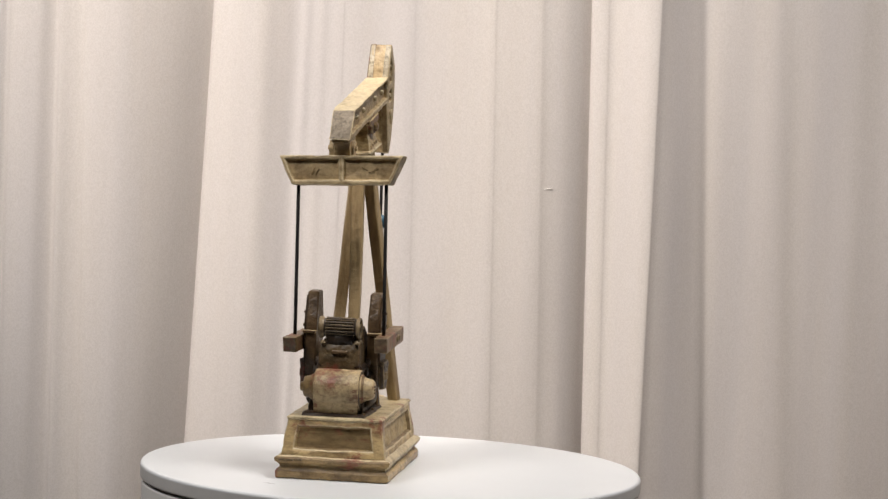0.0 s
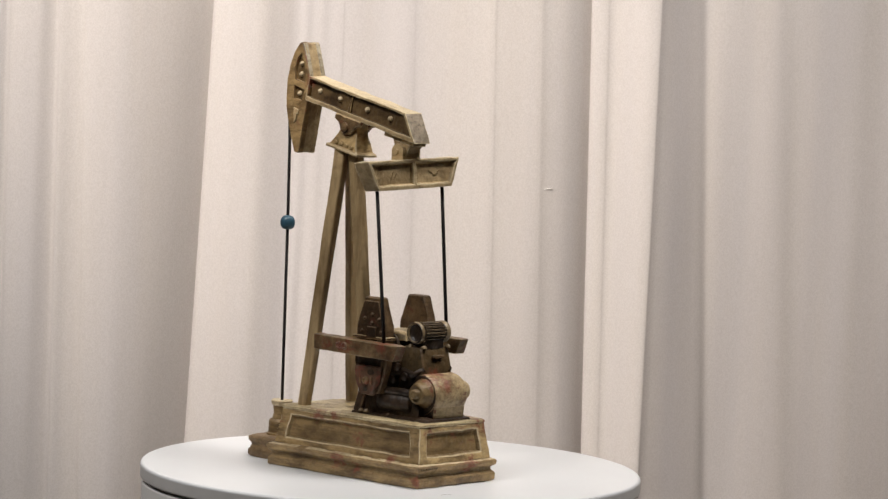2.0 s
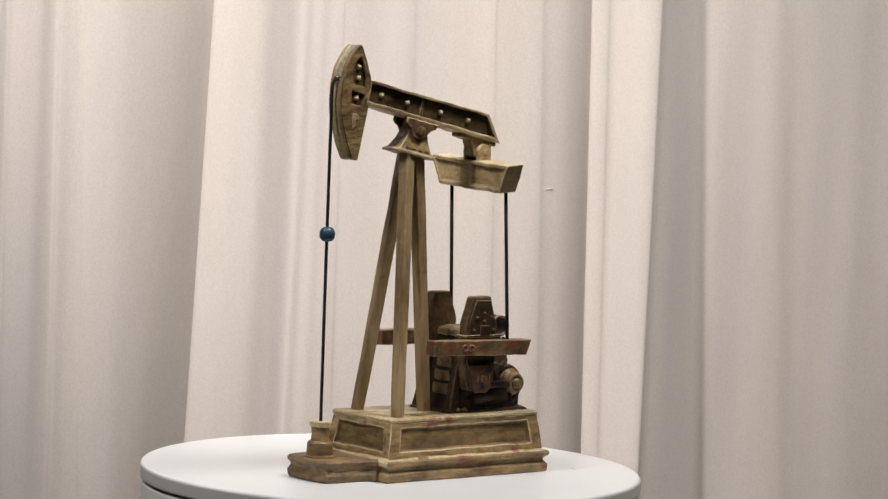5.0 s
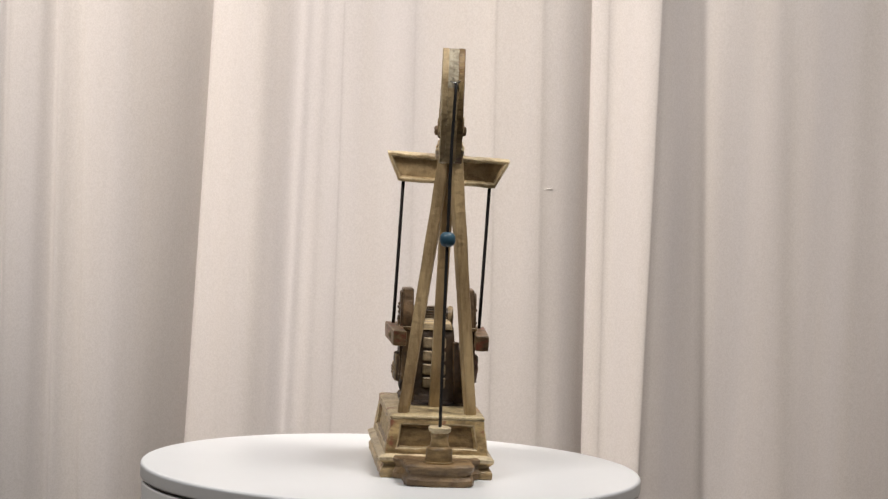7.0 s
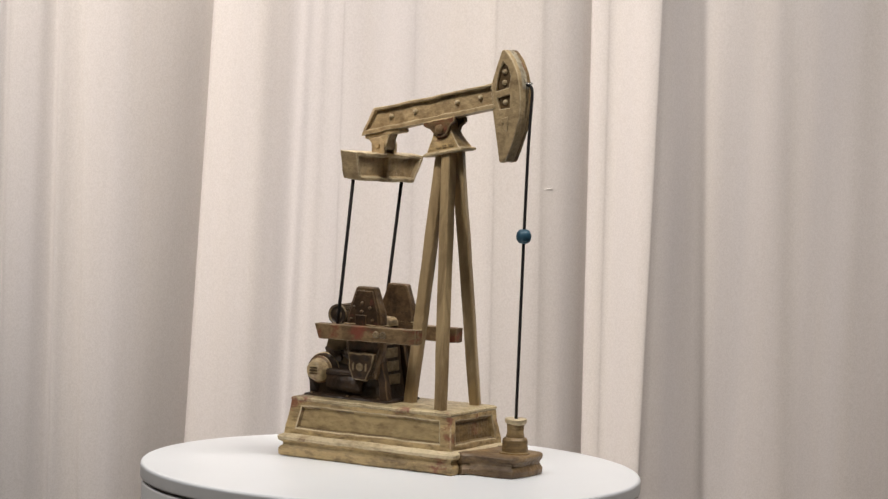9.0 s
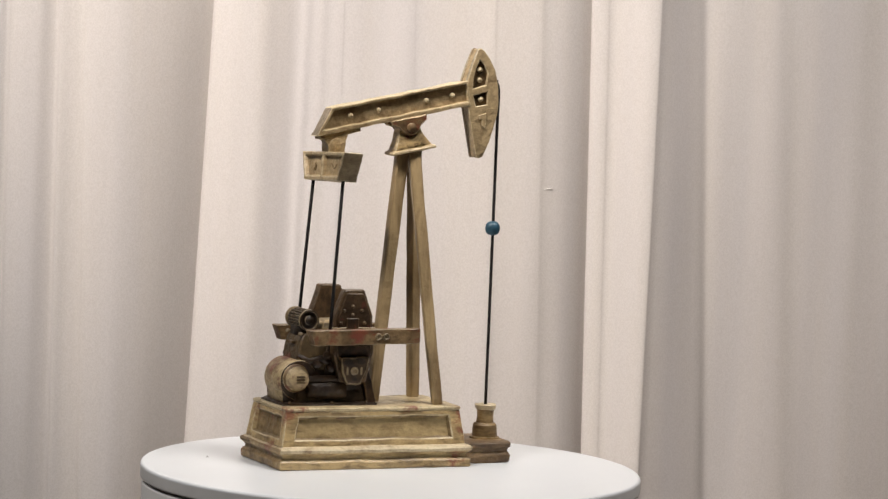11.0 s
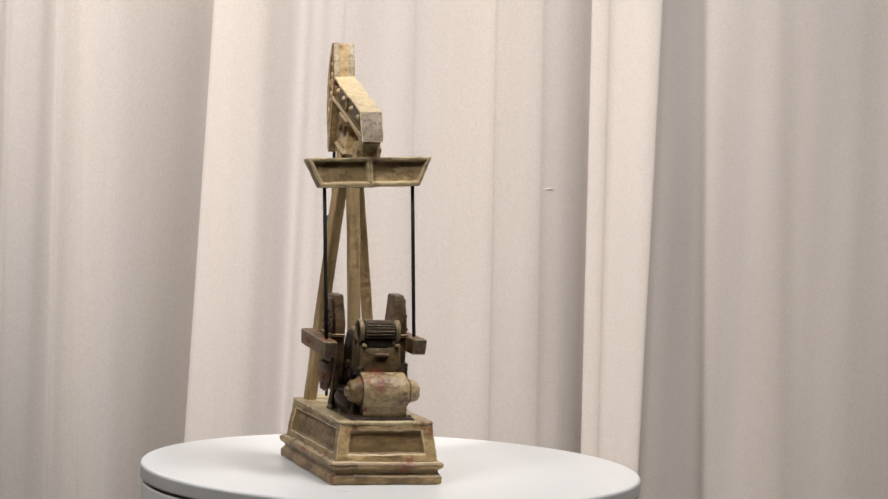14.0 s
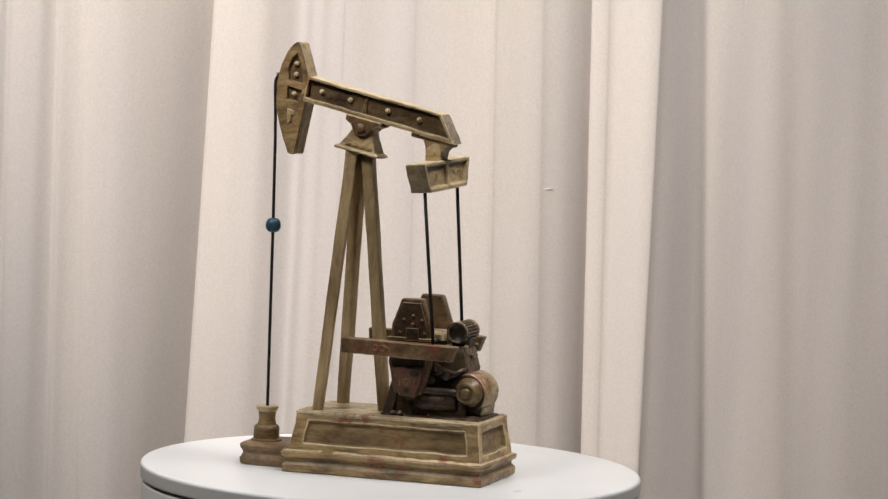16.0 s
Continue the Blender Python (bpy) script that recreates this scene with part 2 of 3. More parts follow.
    bm.faces.new(loops[-1])


def framed(bm, q, left, right, top, bottom, depth, slope, mat=2, lip=None):
    """A face q (bottom left, bottom right, top right, top left, seen from outside) with a sunk panel inside a frame."""
    q = [Vector(c) for c in q]
    n = (q[1] - q[0]).cross(q[3] - q[0]).normalized()
    wb, wt = (q[1] - q[0]).length, (q[2] - q[3]).length
    h = ((q[3] - q[0]).length + (q[2] - q[1]).length) / 2

    def at(l, r, t, b, deep):
        out = []
        for side, level in ((0, 0), (1, 0), (1, 1), (0, 1)):
            f = b / h if level == 0 else 1 - t / h
            lo, hi = q[0].lerp(q[3], f), q[1].lerp(q[2], f)
            w = wb + (wt - wb) * f
            g = l / w if side == 0 else 1 - r / w
            out.append(bm.verts.new(lo.lerp(hi, g) - n * deep))
        return out

    outer = [bm.verts.new(c) for c in q]
    rim = at(left, right, top, bottom, 0)
    inner = at(left + slope, right + slope, top + slope, bottom + slope, depth)
    for i in range(4):
        j = (i + 1) % 4
        bm.faces.new((outer[i], outer[j], rim[j], rim[i]))
        bm.faces.new((rim[i], rim[j], inner[j], inner[i])).material_index = mat if lip is None else lip
    bm.faces.new(inner).material_index = mat


def moved(bm, m):
    bmesh.ops.transform(bm, matrix=m, verts=bm.verts)


def place(x, y, z, rx=0, ry=0, rz=0):
    return pose(x, y, z, rx, ry, rz)


def dome(radius, height, mats, name, steps=10):
    bm = bmesh.new()
    prof = [(-0.4, radius)] + [(height * math.sin(a), radius * math.cos(a)) for a in (0.0, 0.5, 1.0, 1.35)]
    lathe(bm, prof, steps=steps)
    return finish(bm, mats, name, True)


# ---- the room ----
def room():
    def slab(name, x0, x1, y0, y1, z0, z1, mat, label, category):
        bm = bmesh.new()
        block(bm, x0, x1, y0, y1, z0, z1)
        tagged(new(name, finish(bm, mat, name, scale=1.0)), label, category, kind="structure")

    slab("floor", -2.1, 2.1, -3.1, 0.9, -0.95, -0.85, floor_wood, "dark brown floor under the white pedestal", "floor")
    slab("ceiling", -2.1, 2.1, -3.1, 0.9, 1.85, 1.95, ceiling_paint, "plain off-white ceiling above the curtain", "ceiling")
    slab("wall_north", -2.0, 2.0, 0.70, 0.80, -0.85, 1.85, back_paint, "plain tan wall behind the curtain", "wall")
    slab("wall_south", -2.0, 2.0, -3.0, -2.9, -0.85, 1.85, wall_paint, "plain beige wall facing the curtain", "wall")
    slab("wall_west", -2.1, -2.0, -3.0, 0.8, -0.85, 1.85, wall_paint, "plain beige side wall", "wall")
    slab("wall_east", 2.0, 2.1, -3.0, 0.8, -0.85, 1.85, wall_paint, "plain beige side wall", "wall")


# folds: place at the top, place at the bottom (in 0.43 mm), depth towards the room in mm
FOLDS = ((-20, -45, 27), (8, -12, 28), (20, 2, 26), (28, 10, 29), (54, 28, 31), (79, 47, 31.2), (96, 72, 28.4), (108, 89, 27.2), (114, 95, 30.8),
         (134, 118, 30), (151, 141, 30.4), (158, 148, 32.8), (180, 168, 33.6), (211, 190, 33), (260, 223, 28.2), (312, 262, 19), (374, 316, 2), (386, 328, -2), (378, 320, 9), (430, 372, 17.4), (466, 420, 18.6),
         (500, 458, 15.2), (530, 488, 12.2), (543, 496, 12.9), (554, 508, 12.4), (571, 528, 13.2), (583, 543, 12.7), (606, 576, 13.1), (610, 580, 12.8), (670, 648, 13), (731, 712, 14.9),
         (735, 716, 14.7), (800, 785, 15), (873, 856, 16.6), (877, 860, 16.3), (925, 908, 16), (954, 938, 15.2), (963, 947, 14.0), (1000, 980, 10.6), (1028, 1007, 4.5), (1042, 1020, -0.5),
         (1054, 1031, -4), (1043, 1020, 9), (1072, 1047, 12.6), (1076, 1051, 12.3), (1100, 1072, 15.5), (1163, 1115, 24.5), (1168, 1120, 23.3), (1190, 1158, 18.2), (1214, 1196, 12.8), (1235, 1228, 8.0),
         (1248, 1242, 5.2), (1264, 1258, 4.6), (1330, 1325, 3.0), (1375, 1370, 1.4), (1400, 1397, -0.8), (1430, 1428, -2.6), (1500, 1500, -7), (1600, 1600, -14))


LAYERS = ((-20, 16), (27, 79), (114, 372), (392, 604), (607, 730), (733, 874), (878, 956), (1046, 1161), (1218, 1384), (1440, 1600))


def curtain():
    """One wide sheer curtain in uneven upright folds."""
    rng = random.Random(5)
    folds = list(FOLDS)
    x = 1600
    while x < 4200:
        x += rng.uniform(60, 150)
        folds.append((x, x, rng.uniform(-4, 20)))
    x = -20
    while x > -2800:
        x -= rng.uniform(60, 150)
        folds.insert(0, (x, x - 25, rng.uniform(-4, 20)))
    z_top, z_low = 0.285, -0.095
    cols, low_cols, d = [], [], []

    def lean(i):
        """The slope of the cloth at a fold, from its neighbours on the same sweep."""
        ways = []
        for j, k in ((i - 1, i), (i, i + 1)):
            if 0 <= j and k < len(folds) and folds[k][0] > folds[j][0]:
                ways.append((folds[k][2] - folds[j][2]) / (folds[k][0] - folds[j][0]))
        if len(ways) == 2 and ways[0] * ways[1] <= 0:
            return 0.0
        return min(ways, key=abs) * 0.5 + max(ways, key=abs) * 0.5 if len(ways) == 2 and abs(max(ways, key=abs)) < 3 * abs(min(ways, key=abs)) else (min(ways, key=abs) * 1.5 if len(ways) == 2 else (ways[0] if ways else 0.0))

    for i, ((a, la, da), (b, lb, db)) in enumerate(zip(folds, folds[1:])):
        ma, mb = lean(i), lean(i + 1)
        steps = max(3, int(abs(b - a) / 6))
        for k in range(steps):
            f = k / steps
            cols.append(a + (b - a) * f)
            low_cols.append(la + (lb - la) * f)
            if b > a:
                h, f2, f3 = b - a, f * f, f * f * f
                d.append(da * (2 * f3 - 3 * f2 + 1) + db * (3 * f2 - 2 * f3) + h * (ma * (f3 - 2 * f2 + f) + mb * (f3 - f2)))
            else:
                d.append(da + (db - da) * f)
    cols, low_cols = np.array(cols), np.array(low_cols)
    heights = np.concatenate([np.linspace(-0.84, -0.16, 8), np.linspace(-0.13, 0.32, 40), np.linspace(0.36, 1.80, 12)])
    verts, faces = [], []
    for z in heights:
        k = min(max((z_top - z) / (z_top - z_low), -0.6), 1.6)
        u = cols + (low_cols - cols) * k
        # the folds spread a little towards the top
        wx = -0.307 + u * 0.000427 + (0.010 + u * 5.7e-6) * k
        for i in range(len(cols)):
            ripple = noise.noise((wx[i] * 9, z * 3.0, 2.0)) * 3.0 + noise.noise((wx[i] * 40, z * 5.0, 7.0)) * 1.0
            verts.append((wx[i], 0.5 - (d[i] * (0.88 + 0.42 * max(0.0, min(k, 1.2))) + ripple) * MM, z))
    n = len(cols)
    # gathered cloth: a second layer lies behind some stretches of the folds
    backs = []
    for u0, u1 in LAYERS:
        idx = [i for i in range(n) if u0 <= cols[i] <= u1]
        smooth = np.convolve(np.pad(np.array(d)[idx], 12, mode="edge"), np.ones(25) / 25, mode="valid")
        backs.append((idx, smooth))
    for r in range(len(heights) - 1):
        for i in range(n - 1):
            a = r * n + i
            faces.append((a, a + 1, a + n + 1, a + n))
    for idx, smooth in backs:
        first, w = len(verts), len(idx)
        for r, z in enumerate(heights):
            for j, i in enumerate(idx):
                x, y, _ = verts[r * n + i]
                verts.append((x + 0.0012 * math.sin(z * 6 + i), max(y + 0.004, 0.507 - smooth[j] * MM + 0.002 * noise.noise((x * 30, z * 4, 3.0))), z))
        for r in range(len(heights) - 1):
            for j in range(w - 1):
                a = first + r * w + j
                faces.append((a, a + 1, a + w + 1, a + w))
    me = bpy.data.meshes.new("curtain")
    me.from_pydata(verts, [], faces)
    me.materials.append(cloth)
    for poly in me.polygons:
        poly.use_smooth = True
    ob = tagged(new("curtain", me), "pale beige sheer curtain hanging in soft upright folds", "curtain")
    solid = ob.modifiers.new("cloth", "SOLIDIFY")
    solid.thickness = 0.0006
    for dx, dz, lift in ((0.0, 0.0, 0.0), (3.0, 0.8, 0.2)):
        bm = bmesh.new()
        tube(bm, [(105.8 + dx, 487, 145.2 + dz), (107.2 + dx, 484.4 - lift, 146.2 + dz), (109.6 + dx, 484.2 - lift, 146.4 + dz), (111.2 + dx, 487, 147.6 + dz)], 0.26, 6)
        snag = new("pulled_thread", finish(bm, thread_white, "pulled_thread", True))
        snag.parent = ob
        tagged(snag, "short pulled white thread")
    return ob


# ---- pedestal with its turning top ----
def pedestal():
    root = tagged(new("pedestal"), "white round display pedestal with a slowly turning top", "pedestal")
    bm = bmesh.new()
    lathe(bm, [(-850, 149), (-12.4, 149), (-11.2, 148.6), (-10.8, 147.4)], steps=160)
    part("body", bm, white_body, root, "smooth white drum", True)
    bm = bmesh.new()
    lathe(bm, [(-10.8, 143), (-9.0, 143)], steps=96)
    part("gap_ring", bm, groove_dark, root, "dark gap under the turning top", True)
    bm = bmesh.new()
    prof = [(-9.2, 146), (-9.2, 149.0), (-8.9, 149.5), (-8.5, 149.85), (-8.0, 149.95), (-7.0, 150.0), (-2.4, 150.0), (-1.8, 150.0)]
    prof += [(-1.8 + 1.8 * math.sin(a), 148.2 + 1.8 * math.cos(a)) for a in (0.3, 0.6, 0.9, 1.2, 1.5707)]
    prof += [(0, 148.0), (0, 147.6), (0, 140), (0, 100), (0, 50), (0, 0.5)]
    lathe(bm, prof, steps=200)
    for f in bm.faces:
        if -8.9 < f.calc_center_median().z < -1.9:
            f.material_index = 1
    disc = part("turning_top", bm, (white_top, rim_band), root, "glossy white round turning disc", True)
    for a, r, w, l in ((-0.15, 0.0, 0.35, 3.6), (0.4, 3.0, 0.3, 1.8), (-0.6, -2.6, 0.25, 1.2)):
        bm = bmesh.new()
        block(bm, -l / 2, l / 2, -w, w, 0.02, 0.12)
        wobble(bm, 0.25, 0.8, 1.0)
        for v in bm.verts:
            v.co.z = max(0.03, min(v.co.z, 0.15))
        c, s = math.cos(radians(-136.3)), math.sin(radians(-136.3))
        x, y = -84.0 + r * 0.4, 32.0 + r
        moved(bm, place(c * x - s * y + 25.7, s * x + c * y - 8.0, 0, 0, 0, -136.3 + 60 + math.degrees(a)))
        part("scuff", bm, mark_grey, disc, "small grey scuff")
    return root, disc


# ---- the pump jack model ----
BEAM = place(0.4, 5.2, 203.1) @ place(0, 0, 0, 0, 0, -3.9) @ place(0, 0, 0, 0, -12.3, 0)


def base(root):
    """Stepped base: panelled body on a moulded plinth, with a small slab for the well in front."""
    x0, x1, y0, y1 = -60.5, 58.5, -30.5, 30.5
    u0, u1, w0, w1 = -57.0, 55.3, -27.6, 27.6
    zb, zt = 13.0, 34.2
    bm = bmesh.new()
    low = [(x0, y0, zb), (x1, y0, zb), (x1, y1, zb), (x0, y1, zb)]
    top = [(u0, w0, zt), (u1, w0, zt), (u1, w1, zt), (u0, w1, zt)]
    for i in range(4):
        j = (i + 1) % 4
        side = 8.0 if i % 2 == 0 else 6.5
        framed(bm, (low[i], low[j], top[j], top[i]), side, side, 3.2, 4.4, 2.3, 1.4, 2)
    bm.faces.new([bm.verts.new(c) for c in low][::-1])
    bm.faces.new([bm.verts.new(c) for c in top])
    bev(bm, 0.55, 1, 18)
    wobble(bm, 0.65, 0.10, 5)
    bm.normal_update()
    # +y and +x faces: browner glaze, with part of their shade put into the colour
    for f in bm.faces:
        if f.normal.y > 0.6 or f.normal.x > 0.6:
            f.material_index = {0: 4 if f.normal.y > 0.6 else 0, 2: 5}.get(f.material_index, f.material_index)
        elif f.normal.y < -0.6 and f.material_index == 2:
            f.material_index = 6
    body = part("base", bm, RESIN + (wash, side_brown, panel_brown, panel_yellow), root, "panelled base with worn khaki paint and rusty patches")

    bm = bmesh.new()
    stack(bm, [(33.8, u0 + 0.2, u1 - 0.2, w0 + 0.2, w1 - 0.2), (34.5, u0 - 0.6, u1 + 0.6, w0 - 0.6, w1 + 0.6),
               (35.9, u0 - 0.3, u1 + 0.3, w0 - 0.3, w1 + 0.3), (36.4, u0 + 0.9, u1 - 0.9, w0 + 0.9, w1 - 0.9)])
    bev(bm, 0.35)
    wobble(bm, 0.4, 0.11, 7)
    part("deck", bm, (deck_paint, edge, paint), body, "worn cream top edge")

    bm = bmesh.new()
    levels = []
    for z, o in ((0.0, 0.6), (0.7, 1.2), (4.2, 1.3), (5.4, 0.4), (6.4, -0.7), (7.8, -0.8), (8.8, 0.4), (9.8, 1.7), (11.6, 2.0), (12.6, 1.2), (13.3, -0.6), (13.8, -1.6)):
        levels.append((z, -60.8 - o, 60.0 + o, -31.8 - o, 31.8 + o))
    stack(bm, levels)
    # the groove's shade is painted in with a browner wash
    for f in bm.faces:
        f.material_index = 2 if 5.0 < f.calc_center_median().z < 9.0 else (1 if f.calc_center_median().z > 9.6 else 0)
    wobble(bm, 0.55, 0.09, 6)
    bm.normal_update()
    # +y and -x faces browner: glaze, and partly shade set in the colour
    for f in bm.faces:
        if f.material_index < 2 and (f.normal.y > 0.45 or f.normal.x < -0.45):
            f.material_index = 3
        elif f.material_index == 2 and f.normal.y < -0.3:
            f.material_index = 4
    part("plinth", bm, (paint, edge, wash, side_brown, panel_yellow), body, "moulded plinth with the groove shade painted brown")

    for y0_, y1_, z in ((27.4, 31.2, 10.4), (22.6, 26.6, 10.6), (17.8, 21.8, 10.8)):
        bm = bmesh.new()
        block(bm, -63.2, -62.2, y0_, y1_, z, z + 0.8)
        wobble(bm, 0.25, 0.5, 1.5)
        part("inscription", bm, hollow, body, "small dark illegible inscription")

    bm = bmesh.new()
    outline = [(52, -25.5), (63.2, -25.5), (64.2, -23.6), (66.0, -21.6), (70, -20.6), (80, -20.4), (90, -20.5), (93.6, -19.2), (95.4, -16), (96.0, -8), (96.1, 0), (96.0, 8), (95.4, 14.5), (93.4, 18),
               (90, 19.4), (80, 19.5), (70, 19.6), (66.0, 20.8), (64.2, 22.8), (63.2, 24.8), (52, 24.8)]
    loops = []
    for z, o in ((0.0, -0.3), (0.8, 0.2), (3.6, 0.3), (5.0, -0.5), (6.6, -1.3), (8.2, -0.9), (9.4, 0.1), (11.4, 0.4), (12.3, -0.2), (12.8, -1.2)):
        loops.append([bm.verts.new((x + (o if x > 60 else 0), y + o * (1 if y > 0 else -1), z)) for x, y in outline])
    n = len(outline)
    for a, b in zip(loops, loops[1:]):
        for i in range(n):
            f = bm.faces.new((a[i], a[(i + 1) % n], b[(i + 1) % n], b[i]))
            f.material_index = 2
    bm.faces.new(loops[0][::-1])
    bm.faces.new(loops[-1])
    wobble(bm, 0.6, 0.12)
    slab = part("well_slab", bm, (slab_brown, edge, slab_brown), body, "brown slab with rounded corners under the wellhead")

    bm = bmesh.new()
    lathe(bm, [(12.3, 9.4), (13.6, 9.2), (14.0, 7.9), (21.0, 7.5), (22.2, 6.6), (22.4, 5.5), (26, 5.0), (30.2, 5.3), (31.0, 6.3), (33.2, 6.7), (33.8, 6.0), (33.6, 1.2)],
          (85.0, -0.7, 0), steps=18)
    for f in bm.faces:
        z = f.calc_center_median().z
        f.material_index = 1 if z > 30.6 else (2 if z < 22.3 else 0)
    wobble(bm, 0.3, 0.2)
    part("wellhead", bm, (side_brown, edge, panel_brown), slab, "short stepped wellhead", False)
    return body


def legs(root):
    for p, q, w0, w1, turn in (((44.8, 20.0, 35.6), (33.8, 6.4, 190.5), 6.4, 7.3, 0.25), ((43.6, -19.4, 35.6), (30.8, 1.0, 190.5), 6.4, 7.3, -0.25),
                               ((9.8, 1.4, 35.6), (24.8, 4.2, 190.0), 6.6, 7.3, 0.0)):
        bm = bmesh.new()
        strut(bm, p, q, w0, w1, turn)
        bev(bm, 1.5, 3, 40)
        wobble(bm, 0.35, 0.08)
        part("leg", bm, (wood, wood), root, "square tapered khaki leg")


def beam(root):
    bm = bmesh.new()
    h = 6.6
    bl, br, tr, tl = (-33.2, 0.0), (66.8, 0.0), (67.2, 15.0), (-20.8, 15.1)
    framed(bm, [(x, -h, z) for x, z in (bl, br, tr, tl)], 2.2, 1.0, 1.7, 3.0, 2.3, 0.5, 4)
    # the +y panel is painted dark brown, which carries part of its shade
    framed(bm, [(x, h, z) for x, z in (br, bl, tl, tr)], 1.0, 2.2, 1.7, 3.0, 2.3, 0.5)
    for a, b in ((bl, tl), (tl, tr), (tr, br), (br, bl)):
        f = bm.faces.new([bm.verts.new(c) for c in ((a[0], -h, a[1]), (b[0], -h, b[1]), (b[0], h, b[1]), (a[0], h, a[1]))])
        f.material_index = 1 if (a, b) == (tl, tr) else (3 if (a, b) == (bl, tl) else 0)
    bev(bm, 0.65, 2, 20)
    wobble(bm, 0.55, 0.12, 4)
    moved(bm, BEAM)
    ob = part("walking_beam", bm, (pale, edge, hollow, grey_end, pale), root, "long riveted beam, pale on top, one hollow side painted brown with its shade")
    bm = bmesh.new()
    stack(bm, [(2.6, 26.0, 29.0, 3.6, 6.3), (7.0, 26.6, 28.4, 3.6, 5.6), (13.4, 26.8, 28.2, 3.6, 5.4)])
    bev(bm, 0.4)
    wobble(bm, 0.3, 0.3)
    moved(bm, BEAM)
    part("stiffener", bm, (hollow, paint), ob)
    for sign, places in ((-1, (56.5, 39.6, 8.4, -9.5)), (1, (56.8, 38.0, 13.2, -7.6))):
        for s in places:
            again("rivet", rivet, ob, in_metres(BEAM @ place(s, sign * 4.4, 8.2, -90 * sign)))
    # strap and hanger under the tail
    bm = bmesh.new()
    block(bm, -31, -4.8, -5.2, 5.2, -2.4, 0.3)
    stack(bm, [(-11.5, -27.0, -17.0, -5.4, 5.4), (-6.0, -27.0, -15.0, -4.8, 4.8), (-2.2, -29.0, -12.8, -5.0, 5.0)])
    bev(bm, 0.5)
    wobble(bm, 0.4, 0.2, 4)
    moved(bm, BEAM)
    part("tail_hanger", bm, (pale, edge, pale), ob, "blocky khaki hanger")
    bm = bmesh.new()
    lathe(bm, [(-7.6, 3.6), (-7.4, 4.6), (-5.0, 4.9), (-4.8, 4.0), (4.8, 4.0), (5.0, 4.9), (7.4, 4.6), (7.6, 3.6)], (-19.0, 7.4, 191.0), "y", 16)
    lathe(bm, [(-8.6, 1.5), (8.6, 1.5)], (-19.0, 7.4, 191.0), "y", 8)
    block(bm, -23.5, -14.5, 0.2, 3.0, 185.5, 191.0)
    block(bm, -23.5, -14.5, 12.0, 14.8, 185.5, 191.0)
    part("hanger_pin", bm, pale, ob, "round pin with end caps", False)
    return ob


def head(root):
    outline = [(79.3, 33.1), (77.4, 32.6), (72.6, 25.0), (67.6, 16.2), (65.4, 8.0), (64.8, 0.0), (64.6, -31.8), (65.6, -32.6), (68.6, -32.4), (74.3, -24.6), (79.4, -15.7),
               (83.0, -8.1), (84.9, -1.5), (86.3, 8.2), (86.0, 17.9), (83.8, 26.1), (81.2, 31.2)]
    holes = ([(69.9, 10.0), (78.6, 10.4), (80.8, 17.0), (79.6, 23.0), (77.4, 26.0), (74.2, 21.5), (71.4, 16.0)],
             [(69.3, 5.6), (78.4, 6.2), (77.2, -1.4), (70.2, -1.0)])
    bm = bmesh.new()
    cx, cz = 76.0, 2.0
    prism(bm, [(cx + (x - cx) * 0.975, cz + (z - cz) * 0.99) for x, z in outline], -5.0, 5.0)
    bm.normal_update()
    for f in bm.faces:
        f.material_index = 2 if abs(f.normal.y) > 0.9 else (3 if f.normal.x < -0.4 and f.calc_center_median().z > 8 else 0)
    wobble(bm, 0.2, 0.12)
    moved(bm, BEAM)
    ob = part("horse_head", bm, (pale, edge, hollow, chipped), root, "curved pump head with hollow side pockets and rusty edges")
    for sign in (-1, 1):
        bm = bmesh.new()
        loops = []
        for loop in (outline, *holes):
            vs = [bm.verts.new((x, sign * 2.6, z)) for x, z in loop]
            loops += [bm.edges.new((vs[i], vs[(i + 1) % len(vs)])) for i in range(len(vs))]
        made = bmesh.ops.triangle_fill(bm, use_beauty=True, use_dissolve=False, edges=loops)
        faces = [g for g in made["geom"] if isinstance(g, bmesh.types.BMFace)]
        ext = bmesh.ops.extrude_face_region(bm, geom=faces)
        bmesh.ops.translate(bm, verts=[g for g in ext["geom"] if isinstance(g, bmesh.types.BMVert)], vec=(0, sign * 4.0, 0))
        bev(bm, 0.5, 1, 40)
        bm.normal_update()
        for f in bm.faces:
            c = f.calc_center_median()
            if f.normal.x < -0.4 and c.z > 8 and c.x < 79 and abs(f.normal.y) < 0.5:
                f.material_index = 2
        wobble(bm, 0.35, 0.16)
        moved(bm, BEAM)
        part("side_frame", bm, (pale if sign < 0 else side_brown, edge if sign < 0 else rusty, chipped), ob)
        for s, n in ((76.6, 20.2), (75.4, 14.0), (74.0, 2.4)):
            again("rivet", rivet, ob, in_metres(BEAM @ place(s, sign * 4.9, n, -90 * sign)))
        bm = bmesh.new()
        prism(bm, [(70.6, -7.0), (75.4, -6.4), (74.8, -10.0), (73.0, -15.5), (71.2, -13.0), (72.0, -9.8), (70.4, -9.6)], sign * 6.2, sign * 7.3)
        bev(bm, 0.3)
        moved(bm, BEAM)
        part("raised_mark", bm, (pale, edge), ob)
    return ob


